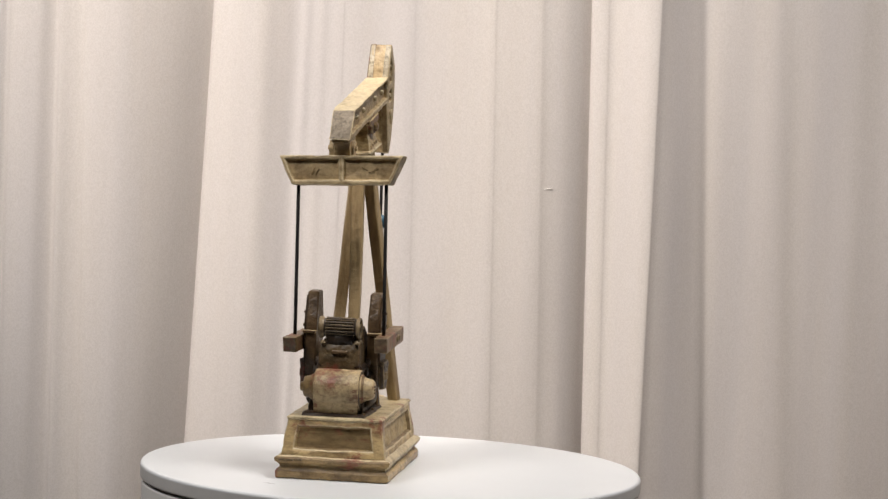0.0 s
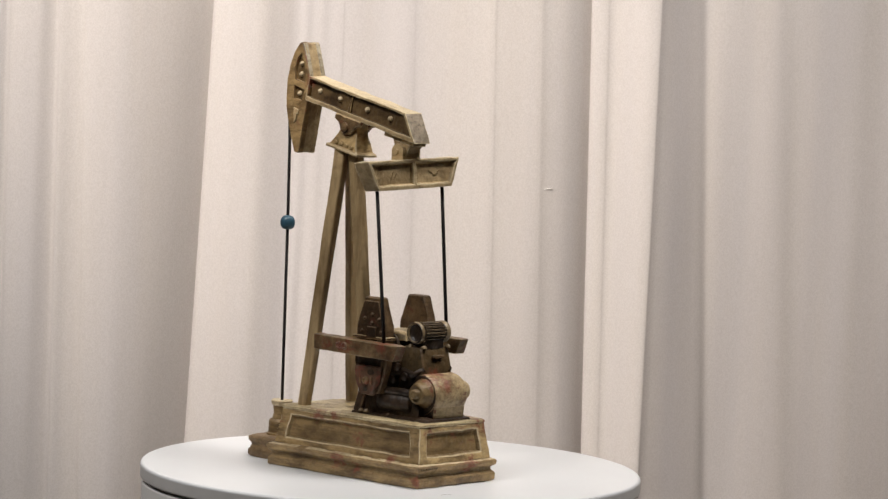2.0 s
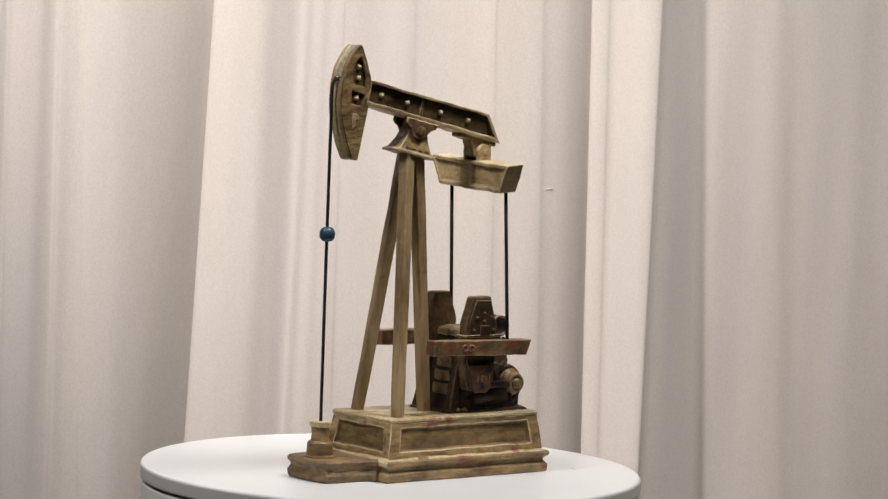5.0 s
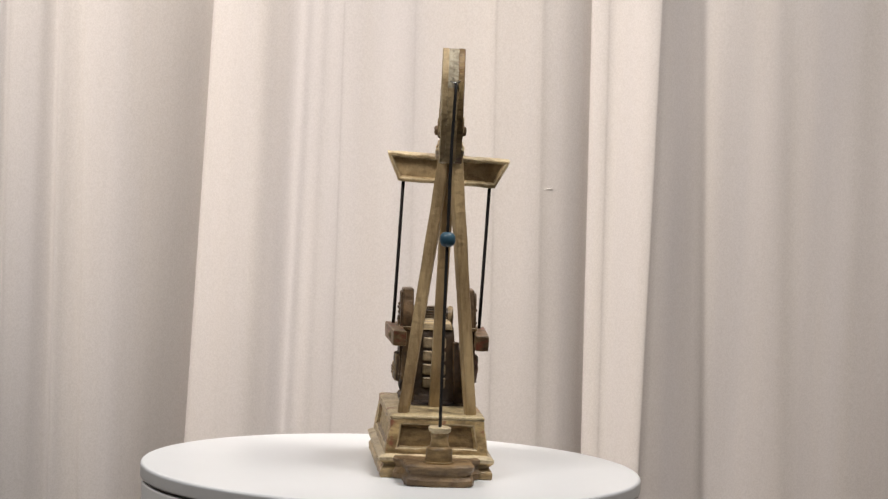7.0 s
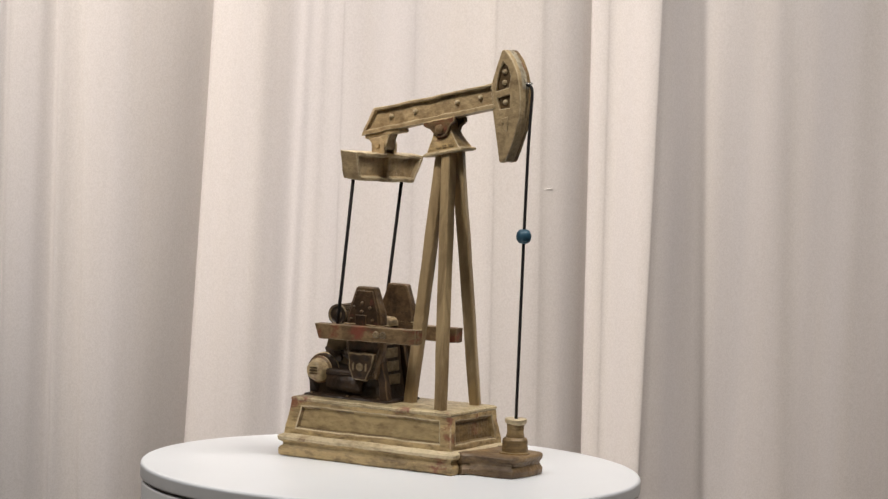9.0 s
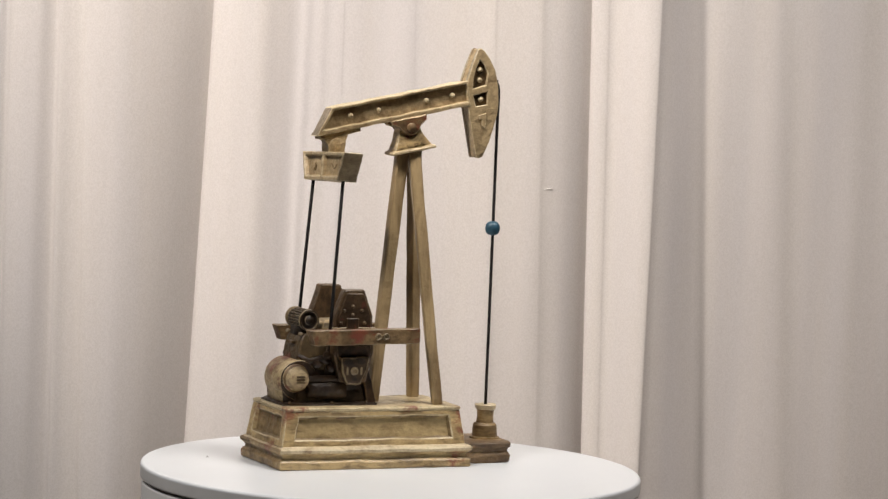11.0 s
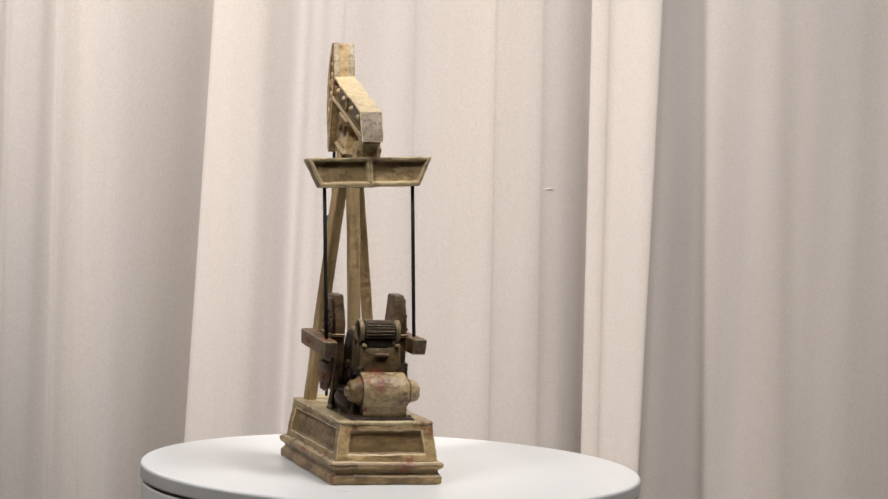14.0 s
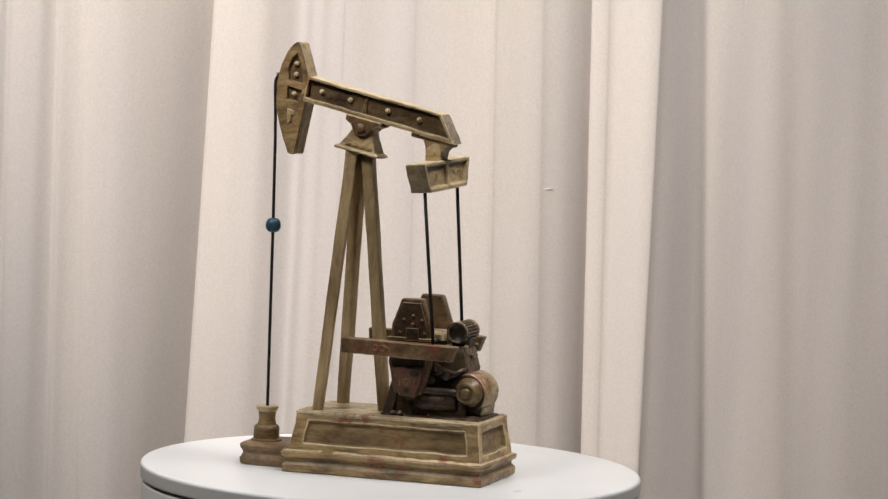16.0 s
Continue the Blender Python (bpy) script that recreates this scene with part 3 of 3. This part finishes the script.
def saddle(root):
    bm = bmesh.new()
    stack(bm, [(-20.6, 11.8, 40.2, -8.4, 8.4), (-19.0, 11.8, 40.2, -8.4, 8.4), (-18.2, 14.2, 37.8, -7.0, 7.0), (-11.0, 17.6, 34.0, -5.6, 5.6), (-5.0, 19.5, 32.0, -5.0, 5.0), (-0.5, 19.5, 32.0, -5.0, 5.0)])
    for f in bm.faces:
        f.material_index = 2 if -17.5 < f.calc_center_median().z < -6 else 0
    bev(bm, 0.5, 1, 30)
    wobble(bm, 0.45, 0.15, 4)
    moved(bm, BEAM)
    ob = part("saddle", bm, (pale, edge, paint), root, "flared saddle that carries the beam")
    for sign in (-1, 1):
        bm = bmesh.new()
        prism(bm, [(14.2, 0.3), (37.6, 0.3), (37.2, -3.0), (33.0, -5.2), (30.0, -9.6), (26.4, -10.8), (22.6, -9.4), (19.0, -4.6), (14.6, -2.6)], sign * 4.4, sign * 7.6)
        bev(bm, 0.7)
        wobble(bm, 0.5, 0.2, 4)
        moved(bm, BEAM)
        part("trunnion_cheek", bm, (rusty, pale), ob, "lumpy cheek with rusty red paint")
        bm = bmesh.new()
        lathe(bm, [(0, 3.0), (2.0, 2.8), (2.6, 1.6)], steps=10)
        moved(bm, BEAM @ place(26.3, sign * 7.0, -5.8, -90 * sign))
        part("pivot_bolt", bm, rusty, ob, "round rusty bolt head")
        for k in range(4):
            bm = bmesh.new()
            block(bm, -1.5, 1.5, -0.5, 0.6, -0.7, 0.7)
            moved(bm, BEAM @ place(18.5 + 4.6 * k, sign * 7.0, -16.4, 8 * sign))
            part("lug", bm, (paint, edge), ob)
    return ob


def equalizer(root):
    m = place(-19.6, 6.8, 186.4, -2.4, 5.0, -2.6)
    bm = bmesh.new()
    t, b, h, hx = 37.4, 29.6, -17.2, 6.2
    for sx in (-1, 1):
        x = sx * hx
        for a, c, ta, tc in ((-b, 0.0, -t, 0.0), (0.0, b, 0.0, t)):
            q = [(x, a, h), (x, c, h), (x, tc, 0), (x, ta, 0)]
            edge_a, edge_c = (2.2, 1.1) if a < 0 else (1.1, 2.2)
            if sx < 0:
                q, (edge_a, edge_c) = [q[1], q[0], q[3], q[2]], (edge_c, edge_a)
            framed(bm, q, edge_a, edge_c, 2.0, 2.6, 2.4, 1.0)
    for y0, y1 in ((-1, -1), (1, 1)):
        bm.faces.new([bm.verts.new(c) for c in ((-hx, y0 * b, h), (hx, y0 * b, h), (hx, y1 * t, 0), (-hx, y1 * t, 0))])
    for z, w in ((h, b), (0, t)):
        for s in (-1, 1):
            f = bm.faces.new([bm.verts.new(c) for c in ((-hx, 0, z), (hx, 0, z), (hx, s * w, z), (-hx, s * w, z))])
            f.material_index = 1 if z == 0 else 0
    bev(bm, 0.7, 2, 20)
    wobble(bm, 0.5, 0.15, 4)
    moved(bm, m)
    ob = part("equalizer_bar", bm, (pale, edge, pale), root, "wide trough-shaped cross bar with hollow panels")
    for y, z, tilt, long in ((17.0, -9.0, 28, 6.0), (14.6, -9.4, 34, 5.0), (-14.0, -8.0, -58, 5.0), (-18.0, -9.4, 76, 4.5), (-20.5, -7.6, 60, 3.0)):
        bm = bmesh.new()
        block(bm, -0.2, 0.2, -0.16, 0.16, -long / 2.4, long / 2.4)
        wobble(bm, 0.25, 0.5, 1.5)
        moved(bm, m @ place(-4.3 + (z + 9) * 0.05, y, z, tilt, 0, 0))
        part("scratch", bm, side_brown, ob, "thin dark scratch")
    for a, b in (((-21.0, 32.6, 169.0), (-28.8, 30.2, 80.0)), ((-23.2, -20.0, 171.0), (-29.2, -22.6, 81.0))):
        bm = bmesh.new()
        tube(bm, [a, Vector(a).lerp(Vector(b), 0.33), Vector(a).lerp(Vector(b), 0.66), b], 1.05)
        part("pull_rod", bm, cord_black, root, "thin black rod", True)
    return ob


def cranks(root):
    for side, yf, yr, z, dx in ((1, 27.2, 31.0, 72.0, 0.0), (-1, -22.0, -22.9, 73.8, 0.6)):
        bm = bmesh.new()
        a = 3.9
        prism(bm, [(27.8 + dx, 0.3), (27.8 + dx, 9.3), (-44.0 + dx, 8.4), (-40.6 + dx, -0.7)], -a, a)
        bev(bm, 0.45)
        wobble(bm, 0.4, 0.12, 5)
        for v in bm.verts:
            k = (27.8 - v.co.x) / 71.8
            v.co.y += yf + (yr - yf) * k
            v.co.z += z
        bar = part("crank_arm", bm, (rusty, fin_edge), root, "flat brown crank arm with rusty red paint")
        for x in (0.8, 5.6):
            bm = bmesh.new()
            lathe(bm, [(0.0, 2.3), (0.8, 2.2), (1.2, 1.6), (0.6, 1.0), (0.6, 0.3)], steps=12)
            moved(bm, place(x, side * (abs(yf + (yr - yf) * (27.8 - x) / 71.8) + 3.7), z + 4.6, -90 * side))
            part("crank_bolt", bm, fin_edge, bar, "ring-shaped bolt")

        y0, y1 = (18.2, 25.6) if side > 0 else (-12.2, -19.8)
        hexa = [(-6.6, 106.0), (-19.6, 106.0), (-25.4, 89.5), (-25.4, 68.0), (-20.5, 50.0), (-3.8, 50.0), (0.2, 68.0), (-1.0, 90.5)]
        hexa = [(x + dx, q) for x, q in hexa]
        bm = bmesh.new()
        prism(bm, hexa, y0, y1 - side * 1.0)
        bev(bm, 0.8)
        wobble(bm, 0.4, 0.14, 6)
        weight = part("counterweight", bm, (weight_side, dark_edge), root, "dark brown six-sided counterweight plate")
        cx, cz = -12.8 + dx, 79.0
        bm = bmesh.new()
        prism(bm, [(cx + (x - cx) * 0.86, cz + (q - cz) * 0.92) for x, q in hexa], y1 - side * 1.4, y1 + side * 0.2)
        bev(bm, 0.5)
        wobble(bm, 0.35, 0.2, 5)
        part("face_plate", bm, (weight_face, dark_edge), weight)
        for x, q in ((-8.6, 93.5), (-14.4, 96.0), (-20.0, 93.5), (-6.6, 86.0), (-21.8, 86.0), (-14.4, 91.0), (-6.8, 64.0), (-21.4, 64.0)):
            again("bolt_head", bolt, weight, in_metres(place(x + dx, y1 + side * 0.2, q, -90 * side)))
        bm = bmesh.new()
        block(bm, -18.4 + dx, -10.6 + dx, min(y1, y1 + side * 1.2), max(y1, y1 + side * 1.2), 82.5, 89.0)
        bev(bm, 0.4)
        part("clamp_block", bm, (dark, dark_edge), weight)
        # the lower boss: a ring between two short bars on one side, a pitted rusty lump on the other
        bm = bmesh.new()
        out = y1 + side * 2.4
        prism(bm, [(-2.6 + dx, 66.5), (-22.8 + dx, 66.5), (-22.0 + dx, 58.0), (-18.0 + dx, 48.6), (-8.4 + dx, 48.6), (-4.0 + dx, 58.0)], y1 - side * 0.6, out, 0.10)
        bev(bm, 0.7, 2)
        wobble(bm, 0.7, 0.28, 3)
        boss = part("lower_boss", bm, (boss_rust if side > 0 else weight_face, boss_rust if side > 0 else fin_edge), weight, "small pitted rusty boss")
        for x, z, w, h in ((-8.6, 63.0, 2.6, 1.6), (-17.0, 62.6, 2.8, 1.6), (-12.8, 52.4, 1.5, 1.3)):
            bm = bmesh.new()
            lathe(bm, [(-1.6, 0.3), (-1.5, 0.7), (0.0, 1.0), (0.25, 1.08), (0.3, 0.5)], steps=12)
            bmesh.ops.scale(bm, vec=(w, h, 1.0), verts=bm.verts)
            moved(bm, place(x + dx, out - side * 0.1, z, -90 * side))
            part("pit", bm, black_resin, boss, "dark pit")
        ring_mat = fin_edge if side < 0 else rusty
        bm = bmesh.new()
        lathe(bm, [(0, 2.6), (1.0, 2.4), (1.3, 1.7), (0.5, 1.2), (0.5, 0.4)], steps=14)
        moved(bm, place(-13.0 + dx, out - side * 0.3, 57.4, -90 * side))
        part("boss_ring", bm, ring_mat, boss)
        for x in (-17.6, -8.6):
            bm = bmesh.new()
            block(bm, x + dx - 0.6, x + dx + 0.6, min(out - side * 0.3, out + side * 0.7), max(out - side * 0.3, out + side * 0.7), 55.2, 59.8)
            bev(bm, 0.25)
            part("boss_bar", bm, ring_mat, boss)
        # the ledge on which the upper plate stands
        bm = bmesh.new()
        block(bm, -27.0 + dx, 0.8 + dx, min(y0, y1 + side * 0.8), max(y0, y1 + side * 0.8), 81.6, 83.4)
        bev(bm, 0.4)
        wobble(bm, 0.3, 0.2, 5)
        part("ledge", bm, (weight_side, pale), weight, "thin pale ledge")


def gearbox(root):
    bm = bmesh.new()
    stack(bm, [(36.5, -31, 1.0, -13.0, 16.0), (42, -30, -1.5, -12.4, 15.4), (60, -28, -4.5, -11.8, 14.8), (76, -26, -6.5, -10.6, 13.6), (83, -22, -8.5, -9.4, 12.4), (85, -19, -10.5, -8.0, 11.0)])
    bev(bm, 0.9)
    wobble(bm, 0.6, 0.13, 6)
    ob = part("gearbox", bm, (gear_mat, dark_edge), root, "dark grimy cast gearbox")
    # cover painted pale to carry the light on top of the gearbox
    bm = bmesh.new()
    stack(bm, [(81.0, -29.5, -6.5, -9.0, 12.0), (85.4, -28.0, -7.5, -8.0, 11.0), (86.6, -25.0, -10.0, -6.0, 9.0)])
    bev(bm, 0.9, 2)
    wobble(bm, 0.7, 0.2, 4)
    part("top_cover", bm, (gear_front, pale), ob, "lumpy cover, painted pale as the lit gearbox top")
    for z in (46.0, 54.0, 62.0, 70.0):
        bm = bmesh.new()
        k = (z - 42) / 34
        block(bm, -3.6 - 4.8 * k, -1.2 - 4.8 * k, -5.5, 8.5, z, z + 6.4)
        bev(bm, 0.6)
        wobble(bm, 0.3, 0.2, 5)
        bm.normal_update()
        for f in bm.faces:
            if f.normal.x > 0.6:
                f.material_index = 2
        part("front_rib", bm, (gear_mat, dark_edge, gear_front), ob, "rib with a pale front")
    for y in (-13.8, 16.6):
        bm = bmesh.new()
        strut(bm, (2.2, y, 37.0), (-6.0, y * 0.85, 74.0), 6.0, 4.0)
        bev(bm, 0.7, 1, 40)
        wobble(bm, 0.5, 0.2)
        part("side_brace", bm, (dark, dark_edge), ob, "slanted brace")
    bm = bmesh.new()
    stack(bm, [(56, -45.5, -26, -11.6, 13.6), (68, -44.5, -26, -11.2, 13.2), (76.0, -42.5, -26, -10.8, 12.8), (78.6, -41.0, -27, -9.8, 11.8)])
    bev(bm, 0.9)
    wobble(bm, 0.5, 0.16, 5)
    neck = part("motor_mount", bm, (mount_brown, dark_edge), ob, "dark housing between the two motors")
    bm = bmesh.new()
    block(bm, -45.6, -43.4, -3.6, 5.4, 72.2, 74.0)
    bev(bm, 0.4)
    part("lip", bm, (dark_edge, dark_edge), neck)
    for y in (-9.0, 11.0):
        for x in (-42.6, -32.0):
            again("bolt_head", pale_bolt, neck, in_metres(place(x, y, 78.2)))
        bm = bmesh.new()
        tube(bm, [(-44.0, y, 66.0), (-38.0, y * 1.25, 62.0), (-30.0, y * 1.3, 64.0), (-22.0, y * 1.3, 60.0)], 2.2, 8)
        wobble(bm, 0.4, 0.3)
        part("side_pipe", bm, dark, neck, "short brown pipe", True)
    bm = bmesh.new()
    stack(bm, [(37.0, -47, -1.0, -14.6, 17.6), (44, -46, -3.0, -14.2, 17.2), (52, -43, -6.0, -13.0, 16.0), (58, -38, -8.0, -11.5, 14.5)])
    bev(bm, 1.2, 2)
    wobble(bm, 1.0, 0.16, 4)
    part("lower_casing", bm, (gear_mat, dark), ob, "lumpy dark casing")
    for y in (-15.0, 18.2):
        bm = bmesh.new()
        tube(bm, [(-44.0, y, 51.5), (-34.0, y, 52.2), (-22.0, y, 52.0), (-12.0, y, 51.6)], 2.2, 10)
        wobble(bm, 0.3, 0.3)
        part("shaft", bm, dark, ob, "thin shaft beside the motor", True)
        bm = bmesh.new()
        lathe(bm, [(-40.0, 4.6), (-39.4, 5.6), (-20.0, 6.2), (-15.0, 5.6), (-14.4, 4.2)], (0, y * 0.82, 45.6), "x", 18)
        wobble(bm, 0.5, 0.25)
        part("side_drum", bm, dark, ob, "small dark drum", True)
        for x, z in ((-27.0, 66.0), (-33.0, 61.0), (-24.0, 58.5)):
            bm = bmesh.new()
            lathe(bm, [(0, 2.6), (1.6, 2.4), (2.2, 1.2)], steps=10)
            moved(bm, place(x, y * 0.86, z, -90 if y > 0 else 90))
            part("boss", bm, dark, ob)
    # the pad on the deck with its bolts
    bm = bmesh.new()
    stack(bm, [(36.2, -55.5, 6.0, -17.5, 20.5), (37.6, -55.0, 5.4, -17.0, 20.0), (38.4, -53.0, 4.0, -15.0, 18.0)])
    wobble(bm, 0.9, 0.13, 5)
    pad = part("mounting_pad", bm, (dark, dark_edge), root, "uneven dark pad under the machinery")
    for x, y in ((-2.0, 19.5), (-6.5, 19.8), (-24.0, 19.4), (-50.0, 18.0), (-50.5, -15.6), (-2.0, -16.6), (-24.0, -16.6)):
        again("bolt_head", pale_bolt if y > 19.4 else bolt, pad, in_metres(place(x, y, 38.0)))


def motors(root):
    bm = bmesh.new()
    c = (-44.3, 0.4, 51.2)
    lathe(bm, [(-13.6, 9.5), (-13.4, 11.6), (-12.0, 12.2), (12.0, 12.2), (13.4, 11.6), (13.6, 9.5)], c, "y", 28)
    stack(bm, [(37.5, -53.5, -34.5, -12.6, 13.4), (50, -55.0, -33.5, -12.6, 13.4)])
    for f in bm.faces:
        f.normal_update()
        f.material_index = 1 if abs(f.normal.y) > 0.7 else 0
    wobble(bm, 0.35, 0.15)
    big = part("electric_motor", bm, (motor_paint, dark), root, "rounded khaki motor with red and brown stains", True)
    rings = [(0, 8.6), (1.2, 8.4), (1.5, 7.4), (2.6, 7.4), (2.9, 6.7), (5.4, 6.3)]
    for sign, end in ((-1, [(7.4, 5.6), (8.2, 4.8), (8.4, 0.5)]), (1, [(6.8, 5.6), (6.9, 4.2), (6.2, 3.9), (6.2, 3.0), (8.6, 2.8), (9.2, 2.0), (9.2, 0.4)])):
        bm = bmesh.new()
        lathe(bm, rings + end, steps=22)
        for f in bm.faces:
            f.material_index = 1 if 0.9 < f.calc_center_median().z < 2.7 else 0
        moved(bm, place(-46.2, 0.4 + sign * 13.2, 52.4, -90 * sign))
        cap = part("end_cap", bm, (wash if sign > 0 else motor_paint, rusty), big, "stepped round end cap", True)
        if sign > 0:
            continue
        for dz in (-1.8, 0.0, 1.8):
            bm = bmesh.new()
            block(bm, -48.8, -43.6, -21.7, -21.1, 51.9 + dz, 52.9 + dz)
            part("vent_slat", bm, hollow, cap, "dark vent slot")
    bm = bmesh.new()
    c = (-37.6, 1.6, 86.7)
    lathe(bm, [(-12.0, 2.6), (-11.0, 2.8), (-11.0, 5.2), (-12.2, 5.7), (-12.0, 6.3), (-10.6, 6.5), (-9.6, 5.4), (9.4, 5.4), (10.4, 6.5), (12.4, 6.3), (12.8, 5.6), (11.4, 5.0), (11.0, 0.5)], c, "y", 22)
    block(bm, -42.0, -33.4, -6.0, 9.0, 77.0, 83.5)
    for f in bm.faces:
        f.normal_update()
        f.material_index = 1 if abs(f.calc_center_median().y - 1.6) > 9.5 and abs(f.normal.y) < 0.75 else 0
    small = part("pump_motor", bm, (black_resin, fin_edge), root, "small dark finned motor", True)
    for k in range(20):
        a = 2 * math.pi * k / 20
        bm = bmesh.new()
        block(bm, -0.5, 0.5, -8.4, 8.4, 4.9, 6.3)
        bev(bm, 0.2)
        moved(bm, place(*c) @ place(0, 0, 0, 0, math.degrees(a), 0))
        part("cooling_fin", bm, (dark, fin_edge), small)


def cord(root):
    bm = bmesh.new()
    pts = [(85.0, -0.7, 32.5), (85.2, -0.7, 90), (85.4, -0.6, 150), (85.7, -0.2, 195), (86.0, 0.3, 212), (86.4, 0.6, 222), (86.4, 0.8, 226.5), (86.0, 0.9, 229.5), (85.0, 1.0, 231.2), (83.4, 1.0, 231.9), (80.0, 1.0, 231.8)]
    tube(bm, pts, 0.95)
    part("well_cord", bm, cord_black, root, "black cord from the head to the wellhead", True)
    bm = bmesh.new()
    prof = [(4.3 * math.sin(a), 0.9 + 3.7 * math.cos(a) ** 0.8) for a in np.linspace(-1.5, 1.5, 11)]
    lathe(bm, prof, (85.2, -0.5, 142.3), steps=18)
    part("bead", bm, bead_blue, root, "dark blue painted bead on the cord", True)
    bm = bmesh.new()
    tube(bm, [(82.6, -1.8, 233.2), (84.6, -1.4, 232.8), (85.2, 0.8, 232.6), (84.8, 3.0, 233.0), (82.6, 3.4, 233.4)], 0.5, 6)
    part("staple", bm, steel, root, "small bright metal staple", True)


def in_metres(m):
    m = m.copy()
    m.translation *= MM
    return m


deck_paint = resin("deck_resin", (0.53, 0.435, 0.255), (0.19, 0.13, 0.062), 0.45, 0.70, 0.62)
weight_side = resin("counterweight_resin", (0.165, 0.105, 0.053), (0.042, 0.024, 0.012), 0.42, 0.66, 0.62, 0.36)
# dark brown for marks and recesses; on the beam panel it includes painted shade
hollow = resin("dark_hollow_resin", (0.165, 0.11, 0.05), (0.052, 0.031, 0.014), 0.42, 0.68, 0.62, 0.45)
pale = resin("pale_khaki_resin", (0.53, 0.408, 0.235), (0.19, 0.126, 0.06), 0.47, 0.73, 0.68, 0.40, flecks=0.3)
chipped = resin("chipped_back_resin", (0.50, 0.455, 0.345), (0.24, 0.20, 0.14), 0.46, 0.70, 0.74, 0.5, flecks=0.9, grime=0.7)
grey_end = resin("grey_end_resin", (0.40, 0.335, 0.255), (0.17, 0.135, 0.09), 0.40, 0.66, 0.9, 0.55, flecks=0.8)
rusty = resin("rusty_brown_resin", (0.25, 0.165, 0.082), (0.065, 0.036, 0.016), 0.42, 0.66, 0.515, 0.42, (1, 1, 1), (0.19, 0.048, 0.026))
boss_rust = resin("rusty_boss_resin", (0.15, 0.085, 0.05), (0.05, 0.026, 0.014), 0.38, 0.66, 0.50, 0.42, (1, 1, 1), (0.20, 0.055, 0.035))
weight_face = resin("counterweight_face_resin", (0.085, 0.05, 0.024), (0.03, 0.017, 0.008), 0.37, 0.65, 0.58, 0.4, (1, 1, 1), (0.12, 0.036, 0.022))
mount_brown = resin("mount_resin", (0.135, 0.09, 0.043), (0.04, 0.03, 0.014), 0.40, 0.68, 0.66, 0.36)
gear_mat = resin("gearbox_resin", (0.066, 0.039, 0.018), (0.020, 0.012, 0.006), 0.36, 0.60, 0.72, 0.44)
gear_front = resin("gearbox_front_resin", (0.36, 0.29, 0.18), (0.09, 0.062, 0.036), 0.42, 0.70, 0.8, 0.5)
fin_edge = resin("fin_edge_resin", (0.31, 0.235, 0.135), (0.11, 0.078, 0.044), 0.40, 0.70, 0.9, 0.4)
# browns mainly for the +y side: glaze plus some shade mixed into the colour
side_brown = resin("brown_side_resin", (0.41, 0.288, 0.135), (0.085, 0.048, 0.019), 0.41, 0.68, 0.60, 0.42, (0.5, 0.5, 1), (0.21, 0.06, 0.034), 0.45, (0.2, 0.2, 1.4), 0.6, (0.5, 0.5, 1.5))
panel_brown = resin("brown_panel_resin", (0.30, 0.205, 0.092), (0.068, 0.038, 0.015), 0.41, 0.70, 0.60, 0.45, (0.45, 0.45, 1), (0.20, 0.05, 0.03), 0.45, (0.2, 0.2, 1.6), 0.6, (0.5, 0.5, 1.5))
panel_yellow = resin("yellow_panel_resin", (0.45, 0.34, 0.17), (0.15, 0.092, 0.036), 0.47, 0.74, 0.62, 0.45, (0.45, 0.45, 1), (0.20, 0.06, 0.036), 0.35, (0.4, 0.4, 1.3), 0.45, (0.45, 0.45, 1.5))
slab_brown = resin("brown_slab_resin", (0.25, 0.165, 0.08), (0.065, 0.036, 0.016), 0.42, 0.68, 0.60, 0.5, (0.5, 0.5, 1))
rivet = dome(1.75, 1.9, edge, "rivet")
bolt = dome(1.15, 1.1, dark_edge, "bolt_head", 8)
pale_bolt = dome(1.7, 1.6, fin_edge, "bolt_head", 8)


def pump_jack():
    root = tagged(new("pump_jack_model"), "worn khaki resin oil pump jack model on a white turntable", "model")
    base(root)
    legs(root)
    beam(root)
    head(root)
    saddle(root)
    equalizer(root)
    cranks(root)
    gearbox(root)
    motors(root)
    cord(root)
    return root


room()
curtain()
_, turning_top = pedestal()
model = pump_jack()


def motions():
    """The top of the pedestal turns steadily and carries the model round."""
    disc_rows, model_rows = [], []
    for i in range(65):
        t = i * 0.25
        turn = RATE * t + HEADING + 136.3
        spin = pose(0, 0, 0, 0, 0, turn)
        disc_rows.append((t, spin))
        model_rows.append((t, spin @ pose(OFFSET[0], OFFSET[1], 0.0002, 0, 0, -136.3)))
    walk(turning_top, disc_rows)
    walk(model, model_rows)


motions()
